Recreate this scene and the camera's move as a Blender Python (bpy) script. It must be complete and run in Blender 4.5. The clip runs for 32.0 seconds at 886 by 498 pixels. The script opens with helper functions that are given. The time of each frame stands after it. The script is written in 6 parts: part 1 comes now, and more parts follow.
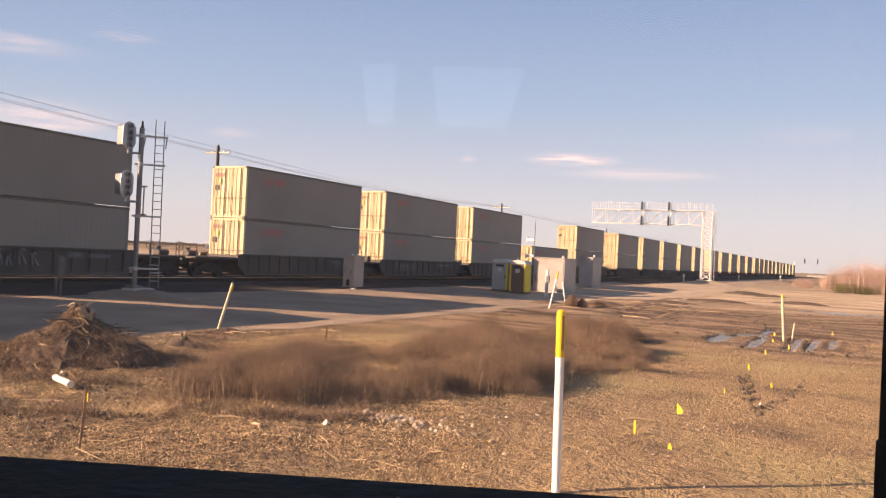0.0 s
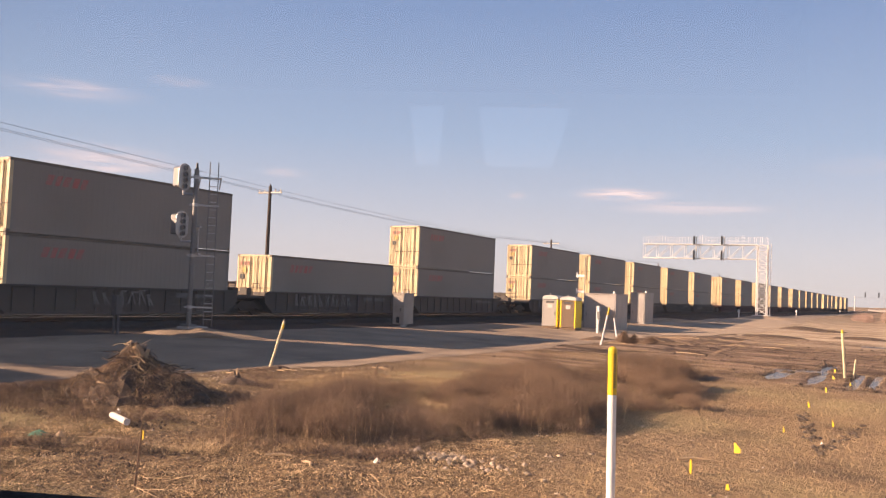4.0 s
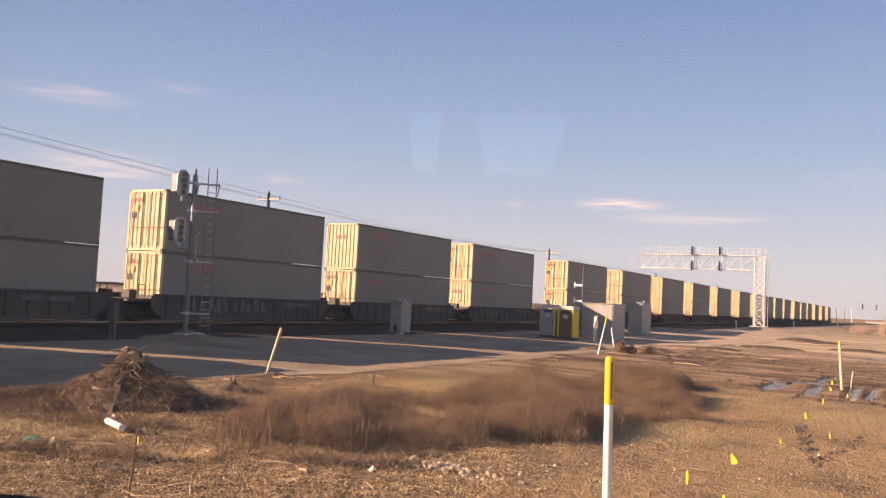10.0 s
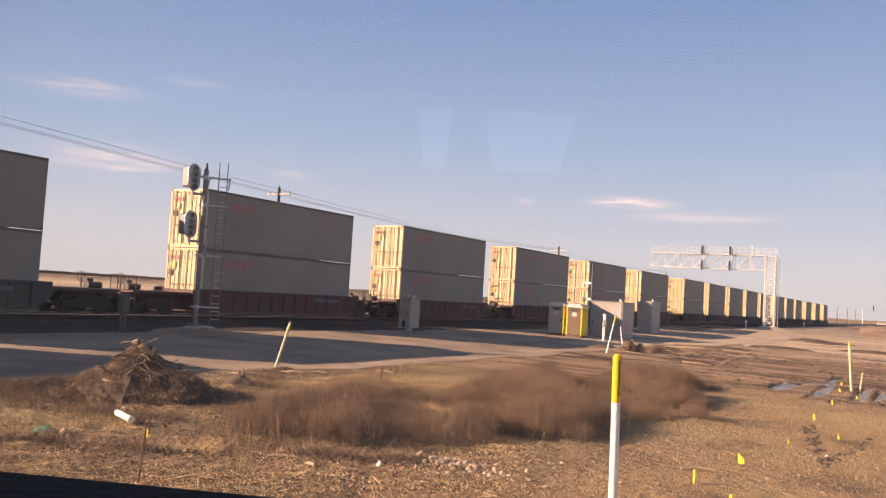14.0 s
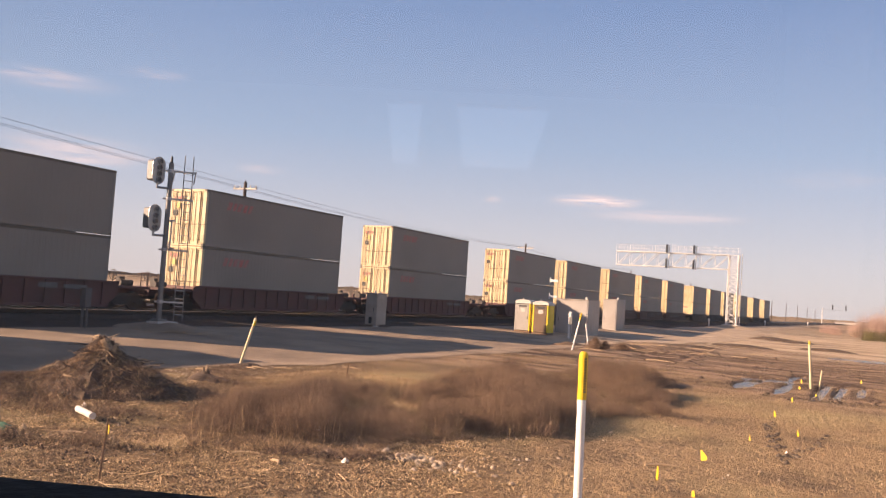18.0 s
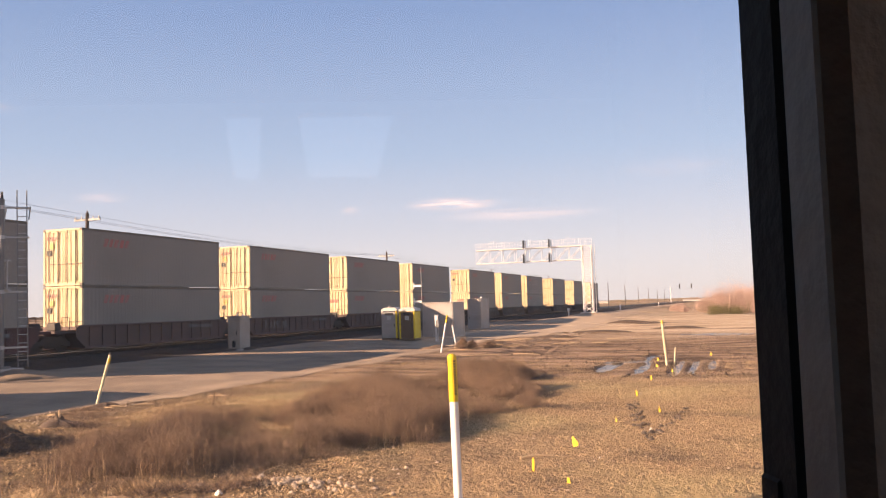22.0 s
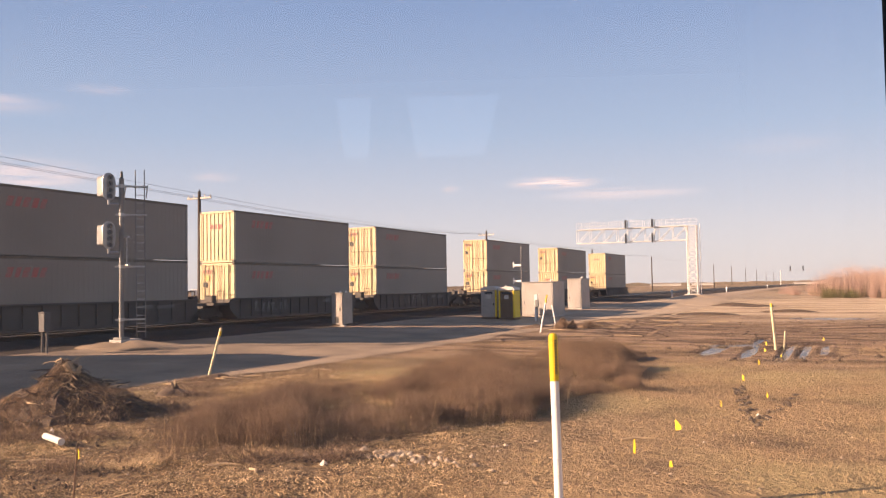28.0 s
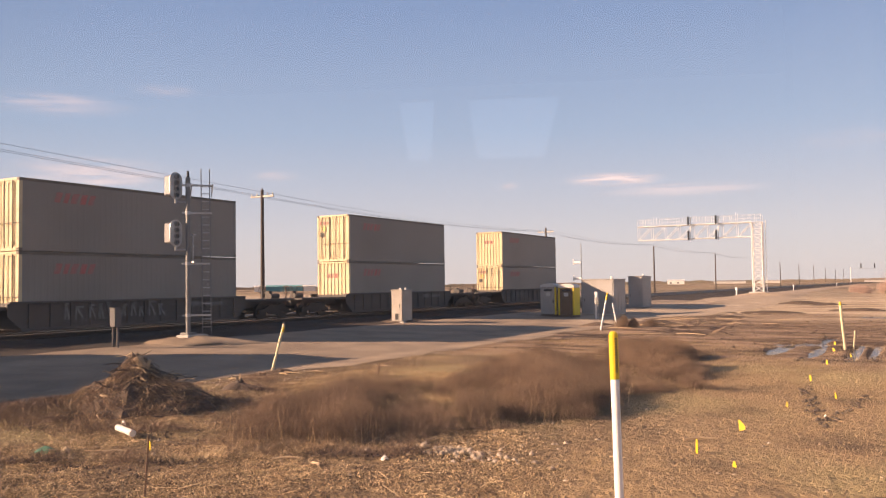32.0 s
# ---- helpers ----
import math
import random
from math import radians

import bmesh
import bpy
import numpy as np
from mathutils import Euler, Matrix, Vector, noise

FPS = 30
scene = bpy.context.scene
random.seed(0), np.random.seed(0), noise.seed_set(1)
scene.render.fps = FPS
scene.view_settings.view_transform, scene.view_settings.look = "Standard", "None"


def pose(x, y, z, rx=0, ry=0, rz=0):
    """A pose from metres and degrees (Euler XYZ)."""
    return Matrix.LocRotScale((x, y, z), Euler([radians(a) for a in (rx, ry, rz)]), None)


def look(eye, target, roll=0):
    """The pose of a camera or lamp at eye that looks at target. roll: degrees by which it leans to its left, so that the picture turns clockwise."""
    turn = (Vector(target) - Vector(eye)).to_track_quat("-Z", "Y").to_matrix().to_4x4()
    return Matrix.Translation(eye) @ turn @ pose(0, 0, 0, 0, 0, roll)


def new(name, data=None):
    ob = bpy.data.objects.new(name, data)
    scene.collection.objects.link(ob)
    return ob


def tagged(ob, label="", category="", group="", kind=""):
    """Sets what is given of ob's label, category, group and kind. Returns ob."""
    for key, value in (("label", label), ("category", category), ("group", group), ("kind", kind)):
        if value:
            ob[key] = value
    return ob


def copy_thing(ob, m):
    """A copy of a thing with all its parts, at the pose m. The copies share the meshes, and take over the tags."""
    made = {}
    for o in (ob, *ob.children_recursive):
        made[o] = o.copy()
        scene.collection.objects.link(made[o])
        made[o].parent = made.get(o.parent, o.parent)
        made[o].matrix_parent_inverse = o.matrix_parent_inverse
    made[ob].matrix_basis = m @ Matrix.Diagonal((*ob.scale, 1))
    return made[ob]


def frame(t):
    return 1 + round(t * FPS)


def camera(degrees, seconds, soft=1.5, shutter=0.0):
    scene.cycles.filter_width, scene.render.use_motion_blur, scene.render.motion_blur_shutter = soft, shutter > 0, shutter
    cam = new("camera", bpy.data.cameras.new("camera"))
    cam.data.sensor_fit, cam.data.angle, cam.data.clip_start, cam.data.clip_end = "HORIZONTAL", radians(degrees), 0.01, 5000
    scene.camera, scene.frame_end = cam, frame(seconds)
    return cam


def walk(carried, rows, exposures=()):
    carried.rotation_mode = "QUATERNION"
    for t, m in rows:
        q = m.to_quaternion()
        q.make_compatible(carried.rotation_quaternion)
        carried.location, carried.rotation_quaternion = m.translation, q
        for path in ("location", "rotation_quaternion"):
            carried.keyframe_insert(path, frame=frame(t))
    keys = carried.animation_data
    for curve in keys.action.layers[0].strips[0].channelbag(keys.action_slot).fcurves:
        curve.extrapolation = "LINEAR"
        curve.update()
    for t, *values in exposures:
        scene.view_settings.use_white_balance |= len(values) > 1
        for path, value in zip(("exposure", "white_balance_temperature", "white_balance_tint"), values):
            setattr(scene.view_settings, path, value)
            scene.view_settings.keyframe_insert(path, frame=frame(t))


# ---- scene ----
# ---------------------------------------------------------------- camera and its way
cam = camera(54.76, 32.0, soft=1.15)
PATH = [
    (0.0, pose(-0.013, -0.003, 2.347, 90.514, -2.789, 25.977)),
    (0.5, pose(-0.016, -0.012, 2.341, 90.577, -2.959, 25.867)),
    (1.0, pose(-0.019, -0.011, 2.346, 90.674, -3.024, 25.701)),
    (1.5, pose(-0.015, -0.012, 2.346, 90.859, -2.734, 26.227)),
    (2.0, pose(-0.002, -0.020, 2.352, 90.968, -1.965, 27.373)),
    (2.5, pose(0.004, -0.025, 2.350, 90.691, -1.841, 28.050)),
    (3.0, pose(0.006, -0.017, 2.353, 90.846, -2.118, 28.354)),
    (3.5, pose(0.006, -0.009, 2.352, 91.705, -2.281, 28.914)),
    (4.0, pose(-0.002, -0.018, 2.353, 92.823, -2.376, 29.293)),
    (4.5, pose(0.009, -0.012, 2.350, 93.635, -2.620, 29.741)),
    (6.5, pose(0.004, -0.010, 2.348, 92.997, -2.934, 30.030)),
    (7.0, pose(0.004, -0.013, 2.352, 92.954, -2.967, 29.989)),
    (7.5, pose(-0.001, -0.010, 2.350, 92.839, -2.971, 30.293)),
    (8.0, pose(-0.001, -0.009, 2.353, 92.762, -3.002, 30.341)),
    (8.5, pose(-0.002, -0.006, 2.347, 92.838, -3.016, 29.939)),
    (9.0, pose(-0.001, -0.012, 2.351, 92.931, -3.002, 29.565)),
    (9.5, pose(-0.001, -0.008, 2.349, 93.220, -2.916, 29.250)),
    (10.0, pose(-0.003, -0.008, 2.349, 93.387, -2.858, 29.135)),
    (10.5, pose(0.003, -0.010, 2.353, 93.476, -3.033, 29.078)),
    (11.0, pose(0.007, -0.012, 2.353, 93.498, -3.021, 28.981)),
    (11.5, pose(0.007, -0.018, 2.352, 93.516, -2.957, 28.829)),
    (12.0, pose(0.010, -0.017, 2.350, 93.426, -2.891, 28.745)),
    (12.5, pose(0.017, -0.025, 2.356, 93.257, -2.833, 29.114)),
    (13.0, pose(0.011, -0.026, 2.350, 93.177, -3.035, 29.627)),
    (13.5, pose(0.011, -0.021, 2.348, 93.222, -3.314, 29.863)),
    (14.0, pose(0.012, -0.024, 2.346, 93.119, -3.495, 29.737)),
    (14.5, pose(0.001, -0.023, 2.351, 92.898, -3.695, 29.369)),
    (16.5, pose(-0.003, -0.015, 2.350, 92.790, -4.020, 28.387)),
    (17.0, pose(0.000, -0.014, 2.345, 92.893, -3.978, 28.017)),
    (17.5, pose(-0.004, -0.017, 2.352, 92.944, -3.953, 27.667)),
    (18.0, pose(-0.004, -0.012, 2.345, 93.042, -3.892, 27.510)),
    (18.5, pose(-0.010, -0.007, 2.347, 93.027, -4.012, 27.429)),
    (19.0, pose(-0.007, -0.007, 2.340, 93.044, -4.008, 27.282)),
    (19.5, pose(-0.007, 0.001, 2.353, 93.286, -3.355, 25.850)),
    (20.0, pose(-0.018, 0.035, 2.351, 93.767, -0.888, 21.719)),
    (20.5, pose(-0.023, 0.051, 2.354, 94.476, 0.696, 18.940)),
    (21.0, pose(-0.019, 0.053, 2.357, 94.772, 1.224, 18.289)),
    (21.5, pose(-0.019, 0.055, 2.347, 94.358, 1.482, 18.299)),
    (22.0, pose(-0.012, 0.053, 2.351, 93.826, 1.718, 18.540)),
    (22.5, pose(-0.009, 0.046, 2.351, 94.006, 1.542, 18.748)),
    (23.0, pose(-0.011, 0.044, 2.350, 94.153, 1.187, 18.750)),
    (23.5, pose(-0.009, 0.042, 2.349, 94.245, 1.073, 18.732)),
    (24.0, pose(-0.010, 0.043, 2.351, 94.322, 0.962, 18.926)),
    (24.5, pose(-0.007, 0.042, 2.353, 94.245, 0.526, 19.097)),
    (26.5, pose(-0.020, 0.040, 2.347, 93.048, 0.408, 21.723)),
    (27.0, pose(-0.023, 0.041, 2.346, 92.514, 0.475, 23.276)),
    (27.5, pose(-0.021, 0.039, 2.343, 92.355, 0.741, 24.391)),
    (28.0, pose(-0.024, 0.029, 2.347, 92.577, 0.939, 25.171)),
    (28.5, pose(-0.017, 0.017, 2.351, 92.816, 0.850, 25.787)),
    (29.0, pose(-0.012, 0.001, 2.349, 92.801, 1.073, 26.640)),
    (29.5, pose(0.006, -0.011, 2.351, 92.602, 1.189, 27.764)),
    (30.0, pose(-0.006, -0.019, 2.352, 92.388, 1.139, 28.325)),
    (30.5, pose(-0.001, -0.028, 2.347, 92.264, 1.209, 28.850)),
    (31.0, pose(0.002, -0.030, 2.352, 92.282, 1.166, 29.133)),
    (31.5, pose(0.003, -0.034, 2.352, 92.357, 0.987, 29.097)),
    (32.0, pose(-0.000, -0.035, 2.353, 92.440, 0.805, 29.121)),
]
# the clip's camera settles to a cooler picture after the first seconds
walk(cam, PATH, exposures=[(0, 1.48, 7550, 28), (2.0, 1.46, 7500, 28), (4.5, 1.34, 7300, 28), (19, 1.34, 7300, 28), (20.5, 1.50, 7400, 28), (22, 1.56, 7500, 28), (26, 1.50, 7500, 28), (28.5, 1.42, 7500, 28), (30, 1.34, 7500, 28), (32, 1.34, 7500, 28)])

# ---------------------------------------------------------------- sky, sun, exposure
SUN_EL, SUN_X, SUN_Y = radians(20.6), -0.758, -0.652
world = bpy.data.worlds.new("sky")
scene.world = world
world.use_nodes = True
wn = world.node_tree.nodes
wn.clear()
sky = wn.new("ShaderNodeTexSky")
sky.sky_type = "NISHITA"
sky.sun_disc = False
sky.sun_elevation = SUN_EL
sky.sun_rotation = math.atan2(SUN_X, SUN_Y)
sky.altitude = 100
sky.air_density, sky.dust_density, sky.ozone_density = 0.90, 0.5, 1.0
bg = wn.new("ShaderNodeBackground")
bg.inputs["Strength"].default_value = 0.070
wo = wn.new("ShaderNodeOutputWorld")
world.node_tree.links.new(sky.outputs[0], bg.inputs[0])
world.node_tree.links.new(bg.outputs[0], wo.inputs[0])
sun_data = bpy.data.lights.new("sun", "SUN")
sun_data.energy, sun_data.angle, sun_data.color = 4.6, radians(0.55), (1.0, 0.81, 0.59)
sun = new("sun", sun_data)
sun.matrix_world = look((0, 0, 0), (-SUN_X, -SUN_Y, -math.tan(SUN_EL)))

# ---------------------------------------------------------------- materials
def material(name, base, rough=0.7, metal=0.0, spread=0.25, size=1.0, fine=12.0, bump=0.15, other=None, spec=0.4, per_object=0.0, island=0.0):
    """A painted or natural surface: base colour that drifts to a second one at two scales, with fine relief."""
    m = bpy.data.materials.new(name)
    m.use_nodes = True
    nt = m.node_tree
    n, l = nt.nodes, nt.links
    b = n["Principled BSDF"]
    b.inputs["Roughness"].default_value, b.inputs["Metallic"].default_value = rough, metal
    b.inputs["Specular IOR Level"].default_value = spec
    co = n.new("ShaderNodeTexCoord")
    large, small = n.new("ShaderNodeTexNoise"), n.new("ShaderNodeTexNoise")
    for t, s, d in ((large, size, 5), (small, size * fine, 4)):
        t.inputs["Scale"].default_value, t.inputs["Detail"].default_value = s, d
        l.new(co.outputs["Object"], t.inputs["Vector"])
    mix = n.new("ShaderNodeMix")
    mix.data_type = "RGBA"
    dark = other or tuple(c * (1 - spread) for c in base)
    mix.inputs[6].default_value, mix.inputs[7].default_value = (*base, 1), (*dark, 1)
    add = n.new("ShaderNodeMath")
    add.operation = "MULTIPLY_ADD"
    add.inputs[1].default_value = 0.45
    l.new(small.outputs[0], add.inputs[0])
    l.new(large.outputs[0], add.inputs[2])
    ramp = n.new("ShaderNodeMapRange")
    ramp.inputs[1].default_value, ramp.inputs[2].default_value = 0.5, 0.95
    l.new(add.outputs[0], ramp.inputs[0])
    l.new(ramp.outputs[0], mix.inputs[0])
    out = mix.outputs[2]
    if per_object or island:
        hsv = n.new("ShaderNodeHueSaturation")
        mr = n.new("ShaderNodeMapRange")
        k = per_object or island
        mr.inputs[3].default_value, mr.inputs[4].default_value = 1 - k, 1 + k
        if per_object:
            l.new(n.new("ShaderNodeObjectInfo").outputs["Random"], mr.inputs[0])
        else:
            l.new(n.new("ShaderNodeNewGeometry").outputs["Random Per Island"], mr.inputs[0])
        l.new(mr.outputs[0], hsv.inputs["Value"])
        l.new(out, hsv.inputs["Color"])
        out = hsv.outputs[0]
    l.new(out, b.inputs["Base Color"])
    if bump:
        bp = n.new("ShaderNodeBump")
        bp.inputs["Strength"].default_value = bump
        bp.inputs["Distance"].default_value = 0.02
        l.new(small.outputs[0], bp.inputs["Height"])
        l.new(bp.outputs[0], b.inputs["Normal"])
    return m


# Sun and shade put into one paint: sides darker, near ends cream.
BOX_SHADED = material("container_paint_shaded", (0.27, 0.24, 0.205), 0.55, 0, 0.22, 0.35, 20, 0.04, per_object=0.05)
BOX_SUNLIT = material("container_paint_sunlit", (0.66, 0.53, 0.325), 0.5, 0, 0.2, 0.8, 14, 0.06, other=(0.50, 0.385, 0.22), per_object=0.05)
BOX_ROD = material("galvanised_rod", (0.20, 0.165, 0.12), 0.5, 0.3, 0.4, 2)
BOX_SEAM = material("weathered_corner_steel", (0.20, 0.17, 0.13), 0.6, 0.2, 0.5, 3)
LOGO_RED = material("red_marking", (0.50, 0.11, 0.09), 0.6, 0, 0.6, 2.5, 7, other=(0.27, 0.19, 0.17))
STICKER = material("yellow_label", (0.66, 0.50, 0.16), 0.5, 0, 0.2, 3)
VENT_DARK = material("dark_label", (0.05, 0.05, 0.05), 0.6)
CAR_BLACK = material("grimy_black_steel", (0.062, 0.052, 0.047), 0.65, 0.1, 0.4, 0.8, 12, 0.2, other=(0.10, 0.085, 0.07))
CAR_MAROON = material("oxide_red_steel", (0.13, 0.045, 0.04), 0.6, 0.1, 0.4, 0.8, 12, 0.2, other=(0.07, 0.04, 0.035))
CAR_BROWN = material("faded_brown_steel", (0.15, 0.09, 0.075), 0.65, 0.1, 0.4, 0.8, 12, 0.2, other=(0.07, 0.05, 0.045))
GRAFFITI = material("faded_spray_paint", (0.26, 0.25, 0.24), 0.6, 0, 0.6, 2, 6)
STENCIL = material("faded_stencil_paint", (0.17, 0.165, 0.16), 0.6, 0, 0.5, 3, 8)
WHEEL_STEEL = material("wheel_steel", (0.045, 0.04, 0.037), 0.5, 0.7, 0.4, 4)
RUST = material("rusty_fitting", (0.12, 0.068, 0.05), 0.7, 0.3, 0.5, 4)
RAIL_STEEL = material("rail_side", (0.05, 0.036, 0.03), 0.55, 0.6, 0.4, 3)
RAIL_TOP = material("polished_rail_head", (0.60, 0.57, 0.54), 0.22, 1.0, 0.2, 3, bump=0.02)
TIE = material("dark_timber_sleeper", (0.05, 0.042, 0.036), 0.85, 0, 0.4, 1.5, 10, 0.4, island=0.2)
BALLAST = material("crushed_stone_ballast", (0.075, 0.06, 0.05), 0.9, 0, 0.6, 0.8, 30, 1.0, other=(0.042, 0.034, 0.029))
GALV = material("galvanised_steel", (0.48, 0.47, 0.45), 0.42, 0.75, 0.25, 3, 8, 0.05)
GALV_DULL = material("dull_grey_steel", (0.22, 0.215, 0.205), 0.5, 0.5, 0.3, 3, 8, 0.05)
PALE_STEEL = material("pale_painted_steel", (0.70, 0.67, 0.63), 0.45, 0.0, 0.12, 1, 8, 0.03)
SIGNAL_BLACK = material("signal_black", (0.025, 0.025, 0.027), 0.5, 0, 0.3, 3)
SIGNAL_GREY = material("signal_housing_grey", (0.21, 0.203, 0.195), 0.5, 0.3, 0.25, 3)
ALU = material("weathered_aluminium_panel", (0.43, 0.395, 0.36), 0.5, 0.2, 0.3, 0.8, 10, 0.08, other=(0.33, 0.295, 0.26))
CONCRETE = material("pale_concrete", (0.55, 0.50, 0.44), 0.85, 0, 0.3, 1.5, 15, 0.4)
POLE_WOOD = material("creosoted_pole", (0.085, 0.062, 0.048), 0.8, 0, 0.4, 2, 14, 0.4)
CROSSARM = material("bleached_crossarm", (0.55, 0.50, 0.43), 0.8, 0, 0.3, 3)
WIRE = material("dark_cable", (0.05, 0.05, 0.055), 0.6)
POST_WHITE = material("white_marker_plastic", (0.80, 0.78, 0.74), 0.45, 0, 0.1, 2, 10, 0.03)
POST_YELLOW = material("yellow_marker_plastic", (0.80, 0.52, 0.02), 0.45, 0, 0.15, 3, 10, 0.03)
STAKE_CREAM = material("sunbleached_yellow_stake", (0.74, 0.62, 0.38), 0.6, 0, 0.25, 3)
LATH = material("weathered_lath", (0.24, 0.14, 0.08), 0.8, 0, 0.4, 5)
FLAG = material("yellow_vinyl_flag", (0.72, 0.50, 0.02), 0.5, 0, 0.1, 6)
WC_GREY = material("grey_moulded_plastic", (0.36, 0.335, 0.305), 0.5, 0, 0.15, 2)
WC_WHITE = material("white_moulded_plastic", (0.55, 0.52, 0.47), 0.5, 0, 0.12, 2)
WC_YELLOW = material("yellow_moulded_plastic", (0.78, 0.56, 0.03), 0.5, 0, 0.12, 2)
WC_BROWN = material("brown_moulded_plastic", (0.16, 0.10, 0.06), 0.55, 0, 0.15, 2)
WOOD_PALE = material("split_pale_wood", (0.52, 0.37, 0.22), 0.8, 0, 0.35, 6, 8, 0.4)
ROOT = material("dirty_root_wood", (0.13, 0.095, 0.068), 0.9, 0, 0.5, 4, 8, 0.5)
SOIL = material("dry_clod_soil", (0.125, 0.082, 0.054), 0.95, 0, 0.5, 2, 10, 0.8, other=(0.055, 0.038, 0.027))
RUBBLE = material("pale_rubble", (0.52, 0.405, 0.295), 0.9, 0, 0.4, 5, 8, 0.6, island=0.25)
PIPE_WHITE = material("white_pipe", (0.78, 0.72, 0.62), 0.5, 0, 0.15, 5)
BAG_GREEN = material("green_plastic_sheet", (0.10, 0.22, 0.13), 0.45, 0, 0.3, 5)
STRAW = material("dry_straw", (0.62, 0.45, 0.255), 0.85, 0, 0.4, 2, 6, 0, other=(0.30, 0.19, 0.10), island=0.6)
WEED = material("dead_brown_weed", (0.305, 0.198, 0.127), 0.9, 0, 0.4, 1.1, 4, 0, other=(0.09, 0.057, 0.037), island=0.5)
DARK_TWIGS = material("dark_dead_twigs", (0.14, 0.092, 0.062), 0.95, 0, 0.4, 1.3, 5, 0, other=(0.07, 0.048, 0.034), island=0.4)
GRASS = material("short_winter_grass", (0.40, 0.268, 0.148), 0.9, 0, 0.4, 0.35, 10, 0, other=(0.28, 0.20, 0.10), island=0.22)
TWIG = material("bare_reddish_twigs", (0.48, 0.325, 0.26), 0.85, 0, 0.35, 0.3, 6, 0, island=0.3)
BRUSH_GREEN = material("olive_brush", (0.16, 0.14, 0.06), 0.9, 0, 0.4, 0.4, 6, 0, island=0.3)
FAR_BRUSH = material("far_scrub", (0.20, 0.145, 0.11), 0.95, 0, 0.4, 0.02, 12, 0, other=(0.13, 0.11, 0.08))
FAR_WHITE = material("far_white_roof", (0.70, 0.66, 0.60), 0.7, 0, 0.1, 0.1)
FAR_TEAL = material("teal_metal_cladding", (0.16, 0.38, 0.36), 0.6, 0.1, 0.2, 0.2)
FRAME_BLACK = material("black_window_rubber", (0.036, 0.035, 0.036), 0.75, 0, 0.3, 6, spec=0.2)
TRIM_GREY = material("grey_cabin_trim", (0.36, 0.34, 0.32), 0.6, 0, 0.25, 4)
TRIM_BROWN = material("dark_brown_cabin_trim", (0.62, 0.50, 0.42), 0.6, 0, 0.4, 5)
LENS = material("dark_signal_lens", (0.17, 0.17, 0.175), 0.2, 0, 0.2, 4, bump=0)
LINESIDE = material("brown_lineside_scrub", (0.17, 0.12, 0.075), 0.95, 0, 0.4, 0.6, 8, 0.8, other=(0.085, 0.065, 0.042))
CABINET = material("dull_grey_cabinet_paint", (0.42, 0.365, 0.31), 0.55, 0.1, 0.3, 2, 10, 0.08)
RELAY = material("dark_relay_box_paint", (0.12, 0.11, 0.105), 0.55, 0.1, 0.3, 3, 10, 0.08)
HEAP_RED = material("red_painted_steel", (0.40, 0.06, 0.05), 0.5, 0, 0.3, 1)


